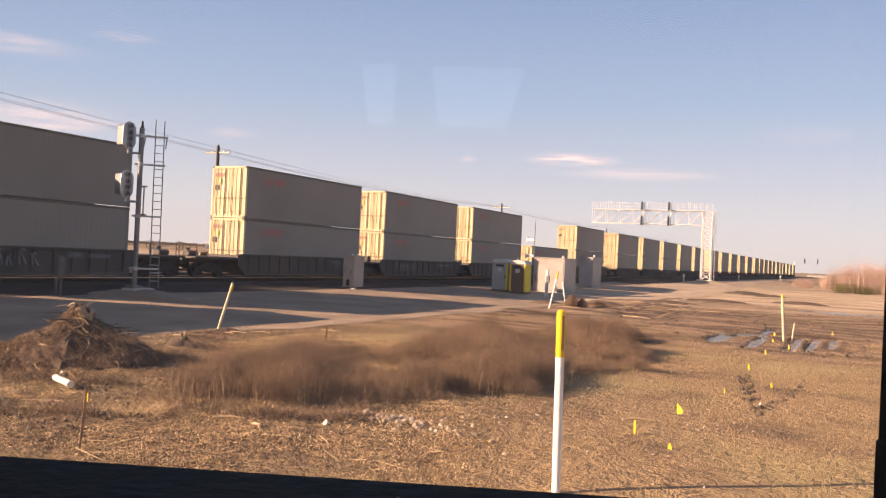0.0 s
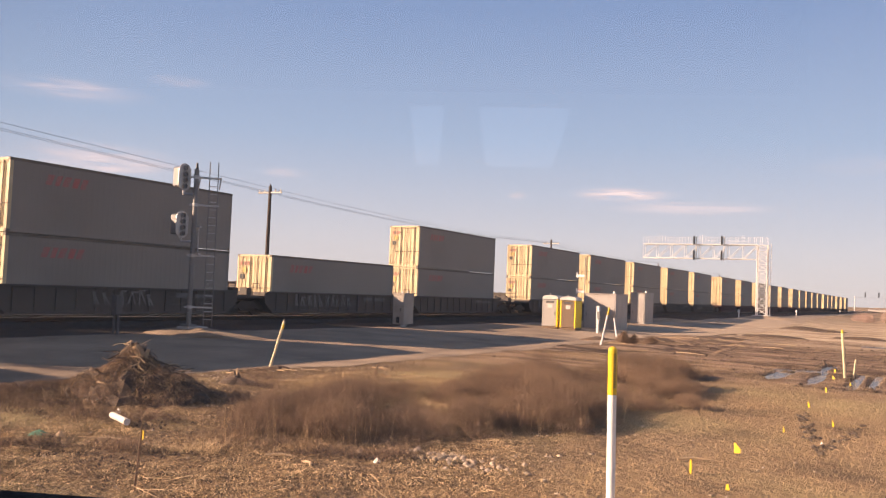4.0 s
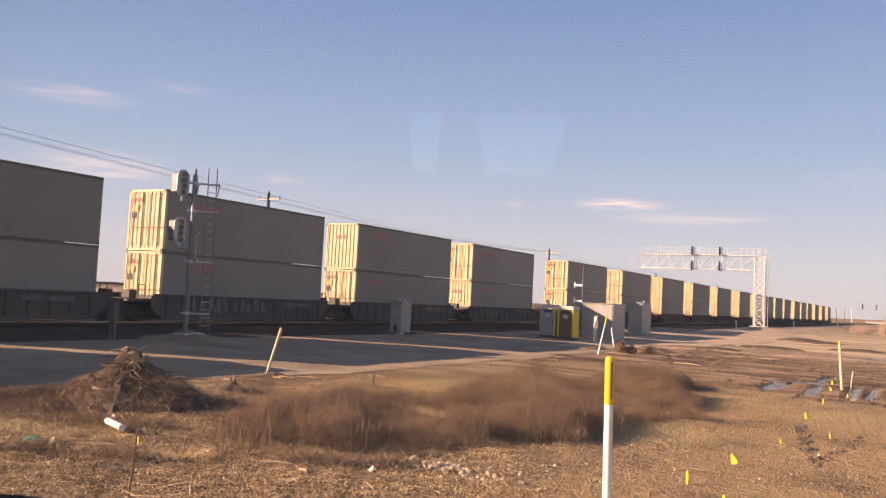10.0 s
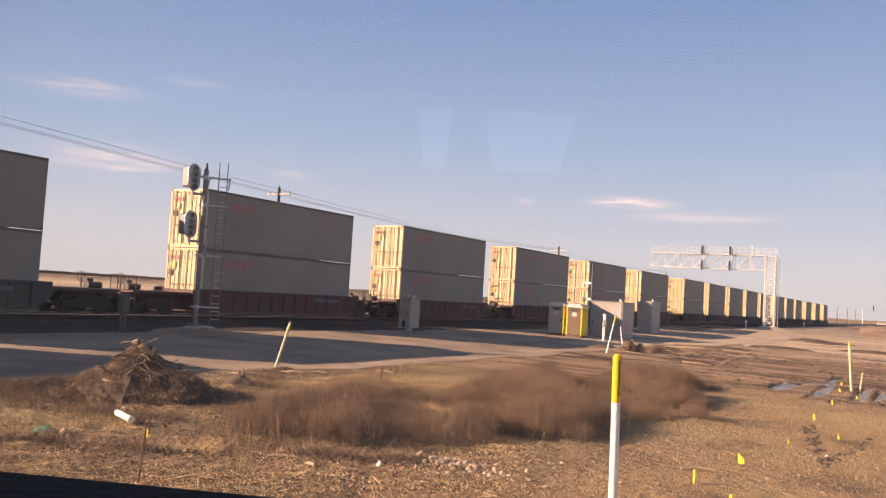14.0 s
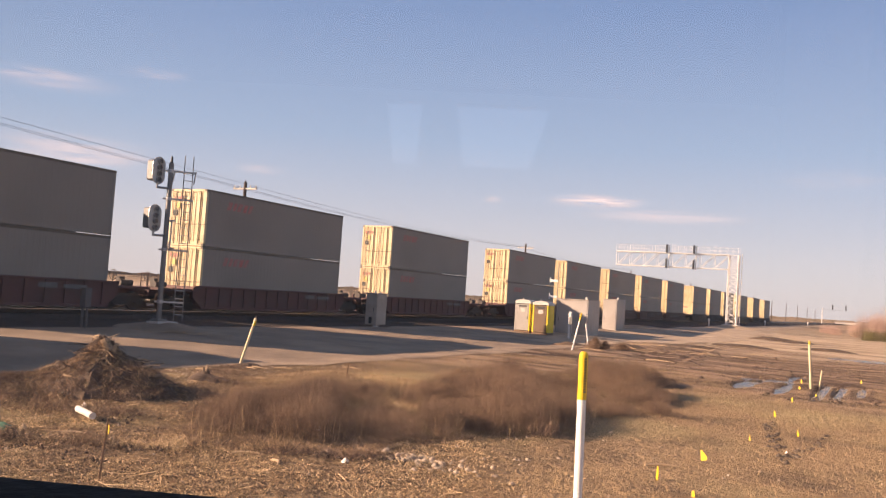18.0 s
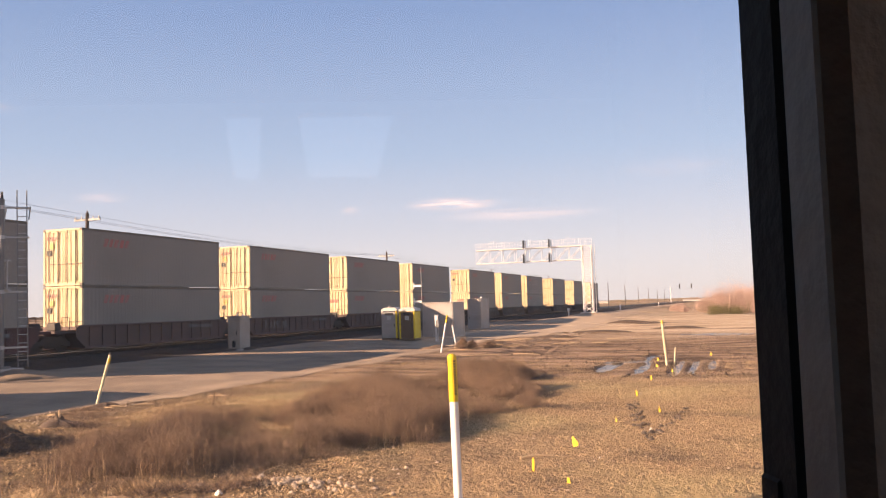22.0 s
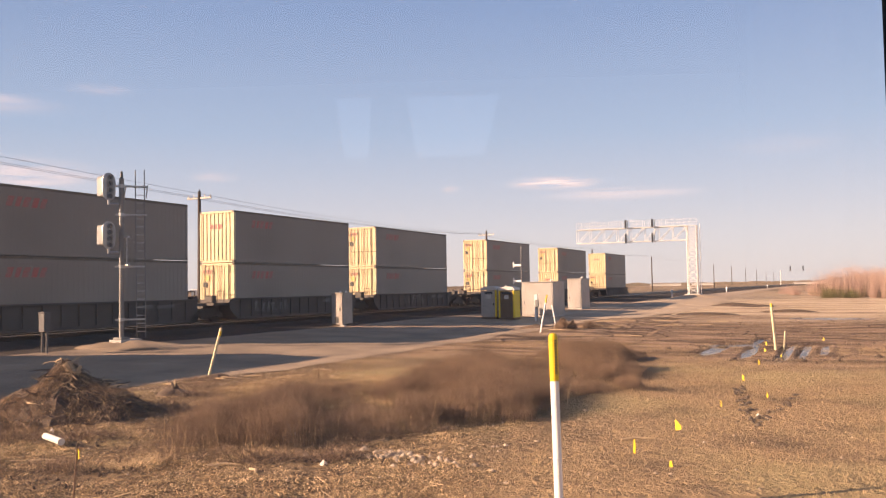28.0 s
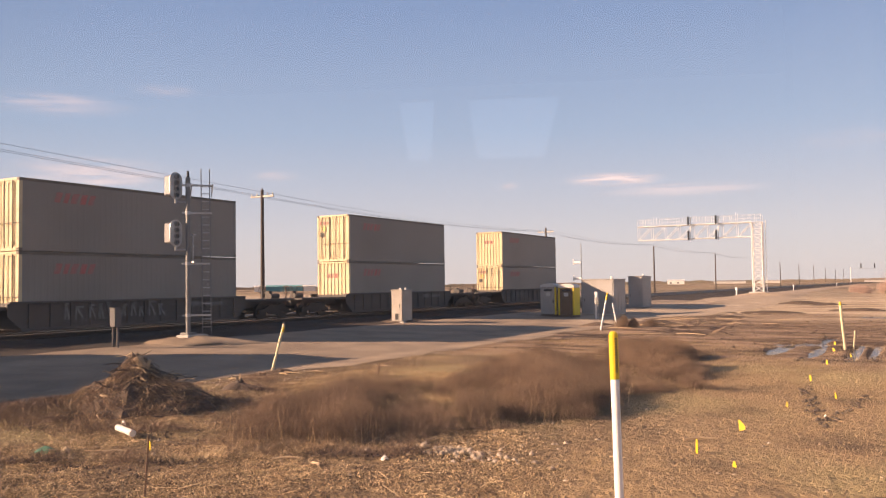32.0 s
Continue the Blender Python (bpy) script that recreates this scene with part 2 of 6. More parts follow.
def ground_material():
    m = bpy.data.materials.new("dry_field")
    m.use_nodes = True
    n, l = m.node_tree.nodes, m.node_tree.links
    b = n["Principled BSDF"]
    b.inputs["Roughness"].default_value = 0.95
    b.inputs["Specular IOR Level"].default_value = 0.15
    geo = n.new("ShaderNodeNewGeometry")

    def noise_tex(scale, detail=6, stretch=None):
        t = n.new("ShaderNodeTexNoise")
        t.inputs["Scale"].default_value, t.inputs["Detail"].default_value = scale, detail
        if stretch:
            mp = n.new("ShaderNodeMapping")
            mp.inputs["Scale"].default_value = stretch
            l.new(geo.outputs["Position"], mp.inputs["Vector"])
            l.new(mp.outputs[0], t.inputs["Vector"])
        else:
            l.new(geo.outputs["Position"], t.inputs["Vector"])
        return t.outputs[0]

    def ranged(sock, lo, hi):
        r = n.new("ShaderNodeMapRange")
        r.inputs[1].default_value, r.inputs[2].default_value = lo, hi
        l.new(sock, r.inputs[0])
        return r.outputs[0]

    def mixed(f, a, c):
        x = n.new("ShaderNodeMix")
        x.data_type = "RGBA"
        l.new(f, x.inputs[0])
        for s, v in ((6, a), (7, c)):
            if isinstance(v, tuple):
                x.inputs[s].default_value = (*v, 1)
            else:
                l.new(v, x.inputs[s])
        return x.outputs[2]

    straw = mixed(ranged(noise_tex(9), 0.35, 0.65), (0.36, 0.245, 0.135), (0.10, 0.064, 0.037))
    turf = mixed(ranged(noise_tex(6), 0.3, 0.7), (0.43, 0.29, 0.16), (0.29, 0.193, 0.103))
    soil = mixed(ranged(noise_tex(14), 0.3, 0.7), (0.25, 0.165, 0.098), (0.085, 0.057, 0.037))
    green = mixed(ranged(noise_tex(11), 0.3, 0.7), (0.36, 0.29, 0.135), (0.46, 0.335, 0.175))
    c = mixed(ranged(noise_tex(0.42), 0.42, 0.62), straw, soil)
    # mown turf takes over towards the field's open side
    sep = n.new("ShaderNodeSeparateXYZ")
    l.new(geo.outputs["Position"], sep.inputs[0])
    lawn = mixed(ranged(noise_tex(0.5), 0.5, 0.68), turf, soil)
    c = mixed(ranged(sep.outputs[0], -5.6, -3.4), c, lawn)
    c = mixed(ranged(noise_tex(0.16), 0.48, 0.62), c, green)
    # churned mud and sandy tracks past the weeds
    mud = mixed(ranged(noise_tex(0.9, 8, (0.3, 1.0, 1.0)), 0.40, 0.6), (0.36, 0.245, 0.16), (0.115, 0.074, 0.048))
    far = n.new("ShaderNodeMath")
    far.operation = "ADD"
    l.new(sep.outputs[1], far.inputs[0])
    wob = n.new("ShaderNodeMath")
    wob.operation = "MULTIPLY"
    wob.inputs[1].default_value = 14
    l.new(noise_tex(0.12), wob.inputs[0])
    l.new(wob.outputs[0], far.inputs[1])
    c = mixed(ranged(far.outputs[0], 29, 36), c, mud)
    sandy = mixed(ranged(noise_tex(0.35, 8, (0.25, 1.0, 1.0)), 0.47, 0.66), (0.60, 0.455, 0.31), (0.25, 0.172, 0.112))
    c = mixed(ranged(far.outputs[0], 58, 74), c, sandy)
    field = mixed(ranged(noise_tex(0.03), 0.4, 0.6), (0.38, 0.27, 0.175), (0.22, 0.165, 0.105))
    c = mixed(ranged(sep.outputs[1], 120, 200), c, field)
    cinder = mixed(ranged(noise_tex(7), 0.3, 0.7), (0.095, 0.076, 0.064), (0.05, 0.041, 0.035))
    edge = n.new("ShaderNodeMath")
    edge.operation = "MULTIPLY_ADD"
    edge.inputs[1].default_value = 4
    l.new(noise_tex(0.5), edge.inputs[0])
    l.new(sep.outputs[0], edge.inputs[2])
    band = n.new("ShaderNodeMath")
    band.operation = "MULTIPLY"
    l.new(ranged(edge.outputs[0], -19.5, -21.0), band.inputs[0])
    l.new(ranged(edge.outputs[0], -42.5, -38.5), band.inputs[1])
    c = mixed(band.outputs[0], c, cinder)
    l.new(c, b.inputs["Base Color"])
    bp = n.new("ShaderNodeBump")
    bp.inputs["Strength"].default_value, bp.inputs["Distance"].default_value = 1.0, 0.07
    rough = n.new("ShaderNodeMath")
    rough.operation = "MULTIPLY_ADD"
    rough.inputs[1].default_value = 2.2
    l.new(noise_tex(4.5, 8), rough.inputs[0])
    l.new(noise_tex(22, 8), rough.inputs[2])
    l.new(rough.outputs[0], bp.inputs["Height"])
    l.new(bp.outputs[0], b.inputs["Normal"])
    return m


GROUND = ground_material()
ROAD = material("caliche_gravel", (0.37, 0.27, 0.18), 0.92, 0, 0.3, 0.45, 40, 0.8, other=(0.185, 0.132, 0.088))
SAND = material("pale_sandy_track", (0.48, 0.36, 0.245), 0.95, 0, 0.3, 0.4, 20, 0.6, other=(0.33, 0.24, 0.158))


def water_material():
    m = material("puddle_water", (0.06, 0.065, 0.07), 0.06, 0, 0.2, 3, 6, 0.35, spec=0.5)
    return m


WATER = water_material()


def glass_material():
    """A see-through pane with the weak mirror of glass and an added pale veil."""
    m = bpy.data.materials.new("window_glass")
    m.use_nodes = True
    n, l = m.node_tree.nodes, m.node_tree.links
    n.clear()
    fr, tr, gl, mx, out = n.new("ShaderNodeFresnel"), n.new("ShaderNodeBsdfTransparent"), n.new("ShaderNodeBsdfGlossy"), n.new("ShaderNodeMixShader"), n.new("ShaderNodeOutputMaterial")
    fr.inputs["IOR"].default_value = 1.5
    gl.inputs["Roughness"].default_value = 0.0
    tr.inputs["Color"].default_value = (0.985, 0.985, 0.985, 1)
    # Weak translucent veil, added to lift the dark tones like window glare.
    film, veil = n.new("ShaderNodeMixShader"), n.new("ShaderNodeBsdfTranslucent")
    veil.inputs["Color"].default_value = (0.95, 0.88, 0.80, 1)
    film.inputs[0].default_value = 0.022
    l.new(tr.outputs[0], film.inputs[1])
    l.new(veil.outputs[0], film.inputs[2])
    l.new(fr.outputs[0], mx.inputs[0])
    l.new(film.outputs[0], mx.inputs[1])
    l.new(gl.outputs[0], mx.inputs[2])
    l.new(mx.outputs[0], out.inputs[0])
    return m


GLASS = glass_material()


# ---------------------------------------------------------------- mesh helpers
class Mesh:
    """Collects vertices and faces of one part."""

    def __init__(self):
        self.v, self.f = [], []

    def add(self, verts, faces, m=None):
        k = len(self.v)
        self.v += [tuple(m @ Vector(p)) for p in verts] if m else [tuple(p) for p in verts]
        self.f += [tuple(i + k for i in face) for face in faces]
        return self

    def box(self, x0, x1, y0, y1, z0, z1, c=0.0, m=None):
        """A box; with c its edges are chamfered."""
        if c <= 0:
            v = [(x, y, z) for x in (x0, x1) for y in (y0, y1) for z in (z0, z1)]
            return self.add(v, [(0, 1, 3, 2), (4, 6, 7, 5), (0, 4, 5, 1), (2, 3, 7, 6), (0, 2, 6, 4), (1, 5, 7, 3)], m)
        c = min(c, (x1 - x0) * 0.45, (y1 - y0) * 0.45, (z1 - z0) * 0.45)
        lo, hi = (x0, y0, z0), (x1, y1, z1)
        v, at = [], {}
        for i in range(8):
            s = (i & 1, i >> 1 & 1, i >> 2 & 1)
            for ax in range(3):
                p = [(hi[k] if s[k] else lo[k]) if k == ax else (hi[k] - c if s[k] else lo[k] + c) for k in range(3)]
                at[i, ax] = len(v)
                v.append(p)
        f = []
        for ax in range(3):
            a, b = [k for k in range(3) if k != ax]
            for side in (0, 1):
                q = [at[side << ax | p << a | r << b, ax] for p, r in ((0, 0), (1, 0), (1, 1), (0, 1))]
                f.append(q if (side == 1) == (ax != 1) else q[::-1])
        for ax in range(3):
            a, b = [k for k in range(3) if k != ax]
            for p in (0, 1):
                for r in (0, 1):
                    i, j = p << a | r << b, p << a | r << b | 1 << ax
                    f.append([at[i, a], at[j, a], at[j, b], at[i, b]])
        for i in range(8):
            f.append([at[i, 0], at[i, 1], at[i, 2]])
        return self.add(v, f, m)

    def tube(self, a, b, r, n=8, r2=None, caps=True):
        a, b = Vector(a), Vector(b)
        r2 = r if r2 is None else r2
        q = (b - a).to_track_quat("Z", "Y").to_matrix()
        v = []
        for p, rad in ((a, r), (b, r2)):
            v += [p + q @ Vector((math.cos(2 * math.pi * i / n) * rad, math.sin(2 * math.pi * i / n) * rad, 0)) for i in range(n)]
        f = [(i, (i + 1) % n, n + (i + 1) % n, n + i) for i in range(n)]
        if caps:
            f += [tuple(range(n - 1, -1, -1)), tuple(range(n, 2 * n))]
        return self.add(v, f)

    def prism(self, outline, m, depth):
        """A flat outline of (x, y) given a depth along z."""
        n = len(outline)
        v = [(x, y, 0) for x, y in outline] + [(x, y, depth) for x, y in outline]
        f = [(i, (i + 1) % n, n + (i + 1) % n, n + i) for i in range(n)] + [tuple(range(n - 1, -1, -1)), tuple(range(n, 2 * n))]
        return self.add(v, f, m)

    def data(self, name, mat, smooth=False):
        d = bpy.data.meshes.new(name)
        d.from_pydata(self.v, [], self.f)
        bm = bmesh.new()
        bm.from_mesh(d)
        bmesh.ops.recalc_face_normals(bm, faces=bm.faces)
        bm.to_mesh(d)
        bm.free()
        d.materials.append(mat)
        if smooth:
            d.polygons.foreach_set("use_smooth", [True] * len(d.polygons))
        return d


def part(name, me, mat, parent, label="", smooth=False, kind=""):
    ob = new(name, me.data(name, mat, smooth) if isinstance(me, Mesh) else me)
    ob.parent = parent
    return tagged(ob, label, kind=kind)


def thing(name, m, label, category, group="", kind=""):
    ob = new(name)
    ob.matrix_world = m
    return tagged(ob, label, category, group, kind)


def solid(name, me, mat, m, label, category, group="", kind="", smooth=False):
    ob = new(name, me.data(name, mat, smooth))
    ob.matrix_world = m
    return tagged(ob, label, category, group, kind)


def fast_mesh(name, v, f, mat):
    """A large mesh from arrays: v (n, 3) and f (k, 3 or 4)."""
    d = bpy.data.meshes.new(name)
    k = f.shape[1]
    d.vertices.add(len(v))
    d.vertices.foreach_set("co", np.ascontiguousarray(v, np.float32).ravel())
    d.loops.add(f.size)
    d.loops.foreach_set("vertex_index", np.ascontiguousarray(f, np.int32).ravel())
    d.polygons.add(len(f))
    d.polygons.foreach_set("loop_start", np.arange(0, f.size, k, dtype=np.int32))
    d.update(calc_edges=True)
    d.materials.append(mat)
    return d


def step(x, a, b):
    t = np.clip((np.asarray(x, float) - a) / (b - a), 0, 1)
    return t * t * (3 - 2 * t)


def waves(x, y, size, seed=0.0):
    """Smooth unevenness without a pattern that shows."""
    x, y = np.asarray(x, float) / size, np.asarray(y, float) / size
    s = 0
    for k, (a, b, c) in enumerate(((1.0, 0.6, 0.3), (-0.7, 1.13, 1.9), (1.9, -0.8, 4.1), (0.35, 2.1, 5.2), (-2.6, -1.4, 0.7), (3.3, 2.4, 2.2))):
        s = s + np.sin(a * x + b * y + c + seed * (k + 1)) / (1 + 0.5 * k)
    return s / 2.6


def road_edge(y):
    """How far the gravel reaches towards the camera."""
    return np.interp(y, [-40, 0, 11.7, 13.6, 16, 18.4, 20.8, 26.9, 38.5, 44, 52, 60, 80], [-18.5, -18, -17.6, -17.3, -17.0, -16.0, -15.2, -14.7, -14.8, -14.5, -15.5, -16.0, -17.5])


def land(x, y):
    """Height of the ground."""
    x, y = np.asarray(x, float), np.asarray(y, float)
    trough = 0.17 * step(-x, 14.6, 17.2) * (1 - step(y, 78, 112))
    z = np.clip(0.035 * (-x - 14.8), 0, 0.5) - trough + 0.05 * waves(x, y, 2.3) * (1 - step(-x, 13, 16)) + 0.02 * waves(x, y, 0.7, 2)
    z = z + 0.35 * step(y, 85, 118) * step(-x, 9, 16) * (1 - step(-x, 20, 23))
    raked = (1 - step(x, -5.5, -3.0)) * (1 - step(y, 12, 17)) * (1 - step(-x, 13, 16))
    z = z + raked * (0.030 * waves(x, y, 0.26, 7) + 0.022 * waves(x, y, 0.13, 3))
    near = np.exp(-((x + 3) ** 2 / 30 + (y - 33) ** 2 / 60))
    z = z + near * 0.05 * waves(x, y, 0.45, 1)
    z = z + 0.06 * waves(x, y, 6, 5) * step(y, 38, 60) * (1 - step(-x, 12, 20))
    return z


# ---------------------------------------------------------------- ground, road, tracks
def spaced(lo, hi, fine_lo, fine_hi, d, growth=1.16):
    mid = list(np.arange(fine_lo, fine_hi + d / 2, d))
    up, w = [mid[-1]], d
    while up[-1] < hi:
        w *= growth
        up.append(up[-1] + w)
    down, w = [mid[0]], d
    while down[-1] > lo:
        w *= growth
        down.append(down[-1] - w)
    return np.array(down[:0:-1] + mid + up[1:])


def sheet(name, xs, ys, height, mat, keep=None):
    gx, gy = np.meshgrid(xs, ys, indexing="ij")
    v = np.stack([gx, gy, height(gx, gy)], -1).reshape(-1, 3)
    i = np.arange(gx.size).reshape(gx.shape)
    f = np.stack([i[:-1, :-1], i[1:, :-1], i[1:, 1:], i[:-1, 1:]], -1).reshape(-1, 4)
    if keep is not None:
        c = v[f].mean(1)
        f = f[keep(c[:, 0], c[:, 1])]
    d = fast_mesh(name, v, f, mat)
    d.polygons.foreach_set("use_smooth", [True] * len(d.polygons))
    return d


PUDDLES = [(-4.3, 31.6, 0.30, 2.0), (-3.85, 34.2, 0.9, 0.95), (-3.05, 31.2, 0.19, 2.2), (-3.15, 36.8, 0.28, 1.5), (-1.87, 31.0, 0.15, 3.2), (-1.32, 31.6, 0.14, 2.9), (-0.72, 32.2, 0.13, 2.2), (-1.2, 59.8, 2.2, 1.3), (3.2, 41.5, 0.5, 2.0)]


def land_with_puddles(x, y):
    z = land(x, y)
    for px, py, a, b in PUDDLES:
        d = ((x - px) / a) ** 2 + ((y - py) / b) ** 2
        d = d + 0.45 * waves(x, y, 0.3, px)
        dip = 1 - step(d, 0.55, 1.9)
        z = z * (1 - dip) - 0.13 * dip
    # wheel ruts through the mud
    for rx in (-2.38, -1.86, -1.30, -0.72, -0.1):
        c = rx
        z = z + 0.05 * np.exp(-((x - c - 0.26) / 0.1) ** 2) * step(y, 27.5, 29) * (1 - step(y, 32, 36))
    for rx, sl in ((-8.5, 0.10), (-11.0, 0.05)):
        c = rx + sl * (40 - y)
        z = z + (0.07 * np.exp(-((x - c - 0.4) / 0.16) ** 2) - 0.08 * np.exp(-((x - c) / 0.22) ** 2)) * step(y, 36, 42) * (1 - step(y, 70, 90))
    return z


tagged(new("ground", sheet("ground", spaced(-1900, 1900, -26, 7, 0.12), spaced(-900, 2600, 4, 48, 0.2), land_with_puddles, GROUND)), "dry winter field of straw grass and churned brown soil", "ground", kind="structure")


def road_keep(x, y):
    return x < road_edge(y) + 0.35 * waves(x, y, 1.3, 3) + 0.15 * waves(x, y, 0.35, 1)


tagged(new("road", sheet("road", np.arange(-26.2, -13.0, 0.14), spaced(-30, 95, 8, 50, 0.2, 1.1), lambda x, y: land(x, y) + 0.016 + 0.006 * waves(x, y, 0.3), ROAD, road_keep)), "pale gravel access road beside the railway", "road", kind="structure")


def sand_keep(x, y):
    c = np.interp(y, [48, 60, 90, 125, 200, 420], [-17.5, -17, -17.0, -18.5, -20, -22])
    w = np.interp(y, [48, 60, 80, 110, 150, 260, 420], [1.2, 3.5, 5.5, 5.0, 3.4, 3.0, 1.5])
    return np.abs(x - c) < w + 1.1 * waves(x, y, 2.4, 2) + 0.4 * waves(x, y, 0.8, 1)


tagged(new("track_path", sheet("track_path", np.arange(-27, -8, 0.35), spaced(48, 420, 50, 130, 0.5, 1.05), lambda x, y: land(x, y) + 0.02, SAND, sand_keep)), "sandy vehicle track running along the railway", "track", kind="structure")

for px, py, a, b in PUDDLES:
    me = Mesh()
    n = 26
    rim = [(px + math.cos(2 * math.pi * i / n) * a * (1.3 + 0.25 * math.sin(i * 2.3 + px)), py + math.sin(2 * math.pi * i / n) * b * (1.3 + 0.25 * math.sin(i * 1.7 + py)), 0.0) for i in range(n)]
    me.add([(px, py, 0), *rim], [(0, i + 1, (i + 1) % n + 1) for i in range(n)])
    solid("puddle", me, WATER, pose(0, 0, -0.055), "shallow puddle of sky-lit water in a mud rut", "puddle", "puddles in the mud", "structure")

RAIL_Z, TRACK_TRAIN, TRACK_BACK = 0.65, -32.0, -36.8
for tx in (TRACK_TRAIN, TRACK_BACK):
    bed = Mesh()
    ys = spaced(-120, 1500, -10, 130, 2.0, 1.15)
    prof = [(-3.3, 0.18), (-1.75, 0.44), (1.75, 0.44), (2.55, 0.2)]
    for y in ys:
        bed.v += [(tx + px + 0.06 * float(waves(y, px, 3.1)), y, pz + 0.02 * float(waves(y * 2, px, 2.0))) for px, pz in prof]
    bed.f = [(4 * i + j, 4 * i + j + 1, 4 * i + j + 5, 4 * i + j + 4) for i in range(len(ys) - 1) for j in range(3)]
    solid("ballast_bed", bed, BALLAST, pose(0, 0, 0), "grey crushed-stone ballast bed under a railway track", "ballast", kind="structure")
    tr = thing("railway_track", pose(tx, 0, 0), "railway track of two steel rails on sleepers", "railway track", kind="structure")
    for side in (-0.7535, 0.7535):
        r = Mesh()
        r.box(side - 0.075, side + 0.075, -120, 1500, 0.47, 0.492).box(side - 0.01, side + 0.01, -120, 1500, 0.492, 0.61)
        rail = part("rail", r, RAIL_STEEL, tr)
        part("rail_head", Mesh().box(side - 0.036, side + 0.036, -120, 1500, 0.61, 0.65, 0.008), RAIL_TOP, rail, "worn bright rail head")
    ties = Mesh()
    for i in range(560):
        y = -60 + i * 0.61
        ties.box(-1.3, 1.3, y - 0.12, y + 0.12, 0.40, 0.474)
    part("sleepers", ties, TIE, tr, kind="stuff")

# stones of the ballast shoulder nearest to the camera
rng = np.random.default_rng(4)
k = 5200
bx, by = rng.uniform(-30.3, -28.4, k), rng.uniform(8, 75, k)
bz = np.maximum(land(bx, by), 0.2 + (-29.45 - bx) * 0.3)
r = rng.uniform(0.025, 0.06, k)
oct_v = np.array([(1, 0, 0), (-1, 0, 0), (0, 1, 0), (0, -1, 0), (0, 0, 1), (0, 0, -1)], float)
oct_f = np.array([(0, 2, 4), (2, 1, 4), (1, 3, 4), (3, 0, 4), (2, 0, 5), (1, 2, 5), (3, 1, 5), (0, 3, 5)])
sv = (oct_v[None] * rng.uniform(0.6, 1.3, (k, 6, 1))) * r[:, None, None] + np.stack([bx, by, bz], -1)[:, None]
sf = oct_f[None] + (np.arange(k) * 6)[:, None, None]
tagged(new("ballast_stones", fast_mesh("ballast_stones", sv.reshape(-1, 3), sf.reshape(-1, 3), BALLAST)), "loose grey stones spilled at the ballast edge", "stones", kind="stuff")


# ---------------------------------------------------------------- the cabin round the camera
def cabin_frame(u, n, z):
    """A place in the cabin: u along its window, n out of it, z over the eye."""
    return (0.9253 * u - 0.3793 * n, 0.3793 * u + 0.9253 * n, 2.35 + z)


CABIN = Matrix(((0.9253, -0.3793, 0, 0), (0.3793, 0.9253, 0, 0), (0, 0, 1, 2.35), (0, 0, 0, 1)))
WIN_N, WIN_R, WIN_Z = 0.565, 0.232, -0.152
win = thing("window_1", CABIN, "dark cabin window frame with black rubber seal", "window", kind="structure")
part("window_sill", Mesh().box(-1.25, WIN_R + 0.05, WIN_N - 0.13, WIN_N, WIN_Z - 0.10, WIN_Z, 0.004), FRAME_BLACK, win, "black window sill")
part("window_seal", Mesh().box(WIN_R, WIN_R + 0.045, WIN_N - 0.05, WIN_N, WIN_Z - 0.10, 0.395, 0.004), FRAME_BLACK, win, "black rubber seal")
part("seal_lip", Mesh().box(WIN_R + 0.024, WIN_R + 0.040, WIN_N - 0.068, WIN_N - 0.05, WIN_Z - 0.10, 0.395, 0.004), FRAME_BLACK, win)
part("window_trim", Mesh().box(WIN_R + 0.020, WIN_R + 0.034, WIN_N - 0.09, WIN_N - 0.07, WIN_Z - 0.10, 0.395, 0.005), TRIM_GREY, win, "grey trim strip")
part("post_edge", Mesh().box(0.1972, 0.2000, WIN_N - 0.157, WIN_N - 0.128, WIN_Z - 0.12, 0.395), TRIM_GREY, win, "grey edge of a window post")
part("window_post", Mesh().box(0.2002, 0.40, WIN_N - 0.160, WIN_N - 0.128, WIN_Z - 0.12, 0.395, 0.012), TRIM_BROWN, win, "dark brown trimmed window post")
part("window_stop", Mesh().box(WIN_R - 0.002, WIN_R + 0.02, WIN_N - 0.03, WIN_N - 0.001, WIN_Z, WIN_Z + 0.05, 0.004), FRAME_BLACK, win)
part("window_head", Mesh().box(-1.25, WIN_R + 0.05, WIN_N - 0.10, WIN_N, 0.34, 0.395, 0.012), FRAME_BLACK, win)
part("window_jamb", Mesh().box(-1.33, -1.22, WIN_N - 0.10, WIN_N, WIN_Z - 0.10, 0.395, 0.01), FRAME_BLACK, win)
# Unseen walls and roof, added to keep the sun off the window frame.
cab = thing("cabin", CABIN, "unseen vehicle cabin closed round the viewer to block the sun", "cabin", kind="structure")
part("front_wall", Mesh().box(-1.9, 1.6, WIN_N - 0.04, WIN_N + 0.03, -1.25, WIN_Z - 0.10).box(WIN_R + 0.10, 1.6, WIN_N - 0.05, WIN_N + 0.03, WIN_Z - 0.10, 0.395).box(-1.9, -1.33, WIN_N - 0.04, WIN_N + 0.03, WIN_Z - 0.10, 0.395), TRIM_GREY, cab)
part("roof", Mesh().add([(u, n, (0.40 if n > 0 else 0.64) + d) for u in (-1.96, 1.66) for n in (-1.56, WIN_N + 0.035) for d in (0, 0.05)], [(0, 1, 3, 2), (4, 6, 7, 5), (0, 4, 5, 1), (2, 3, 7, 6), (0, 2, 6, 4), (1, 5, 7, 3)]), TRIM_GREY, cab)
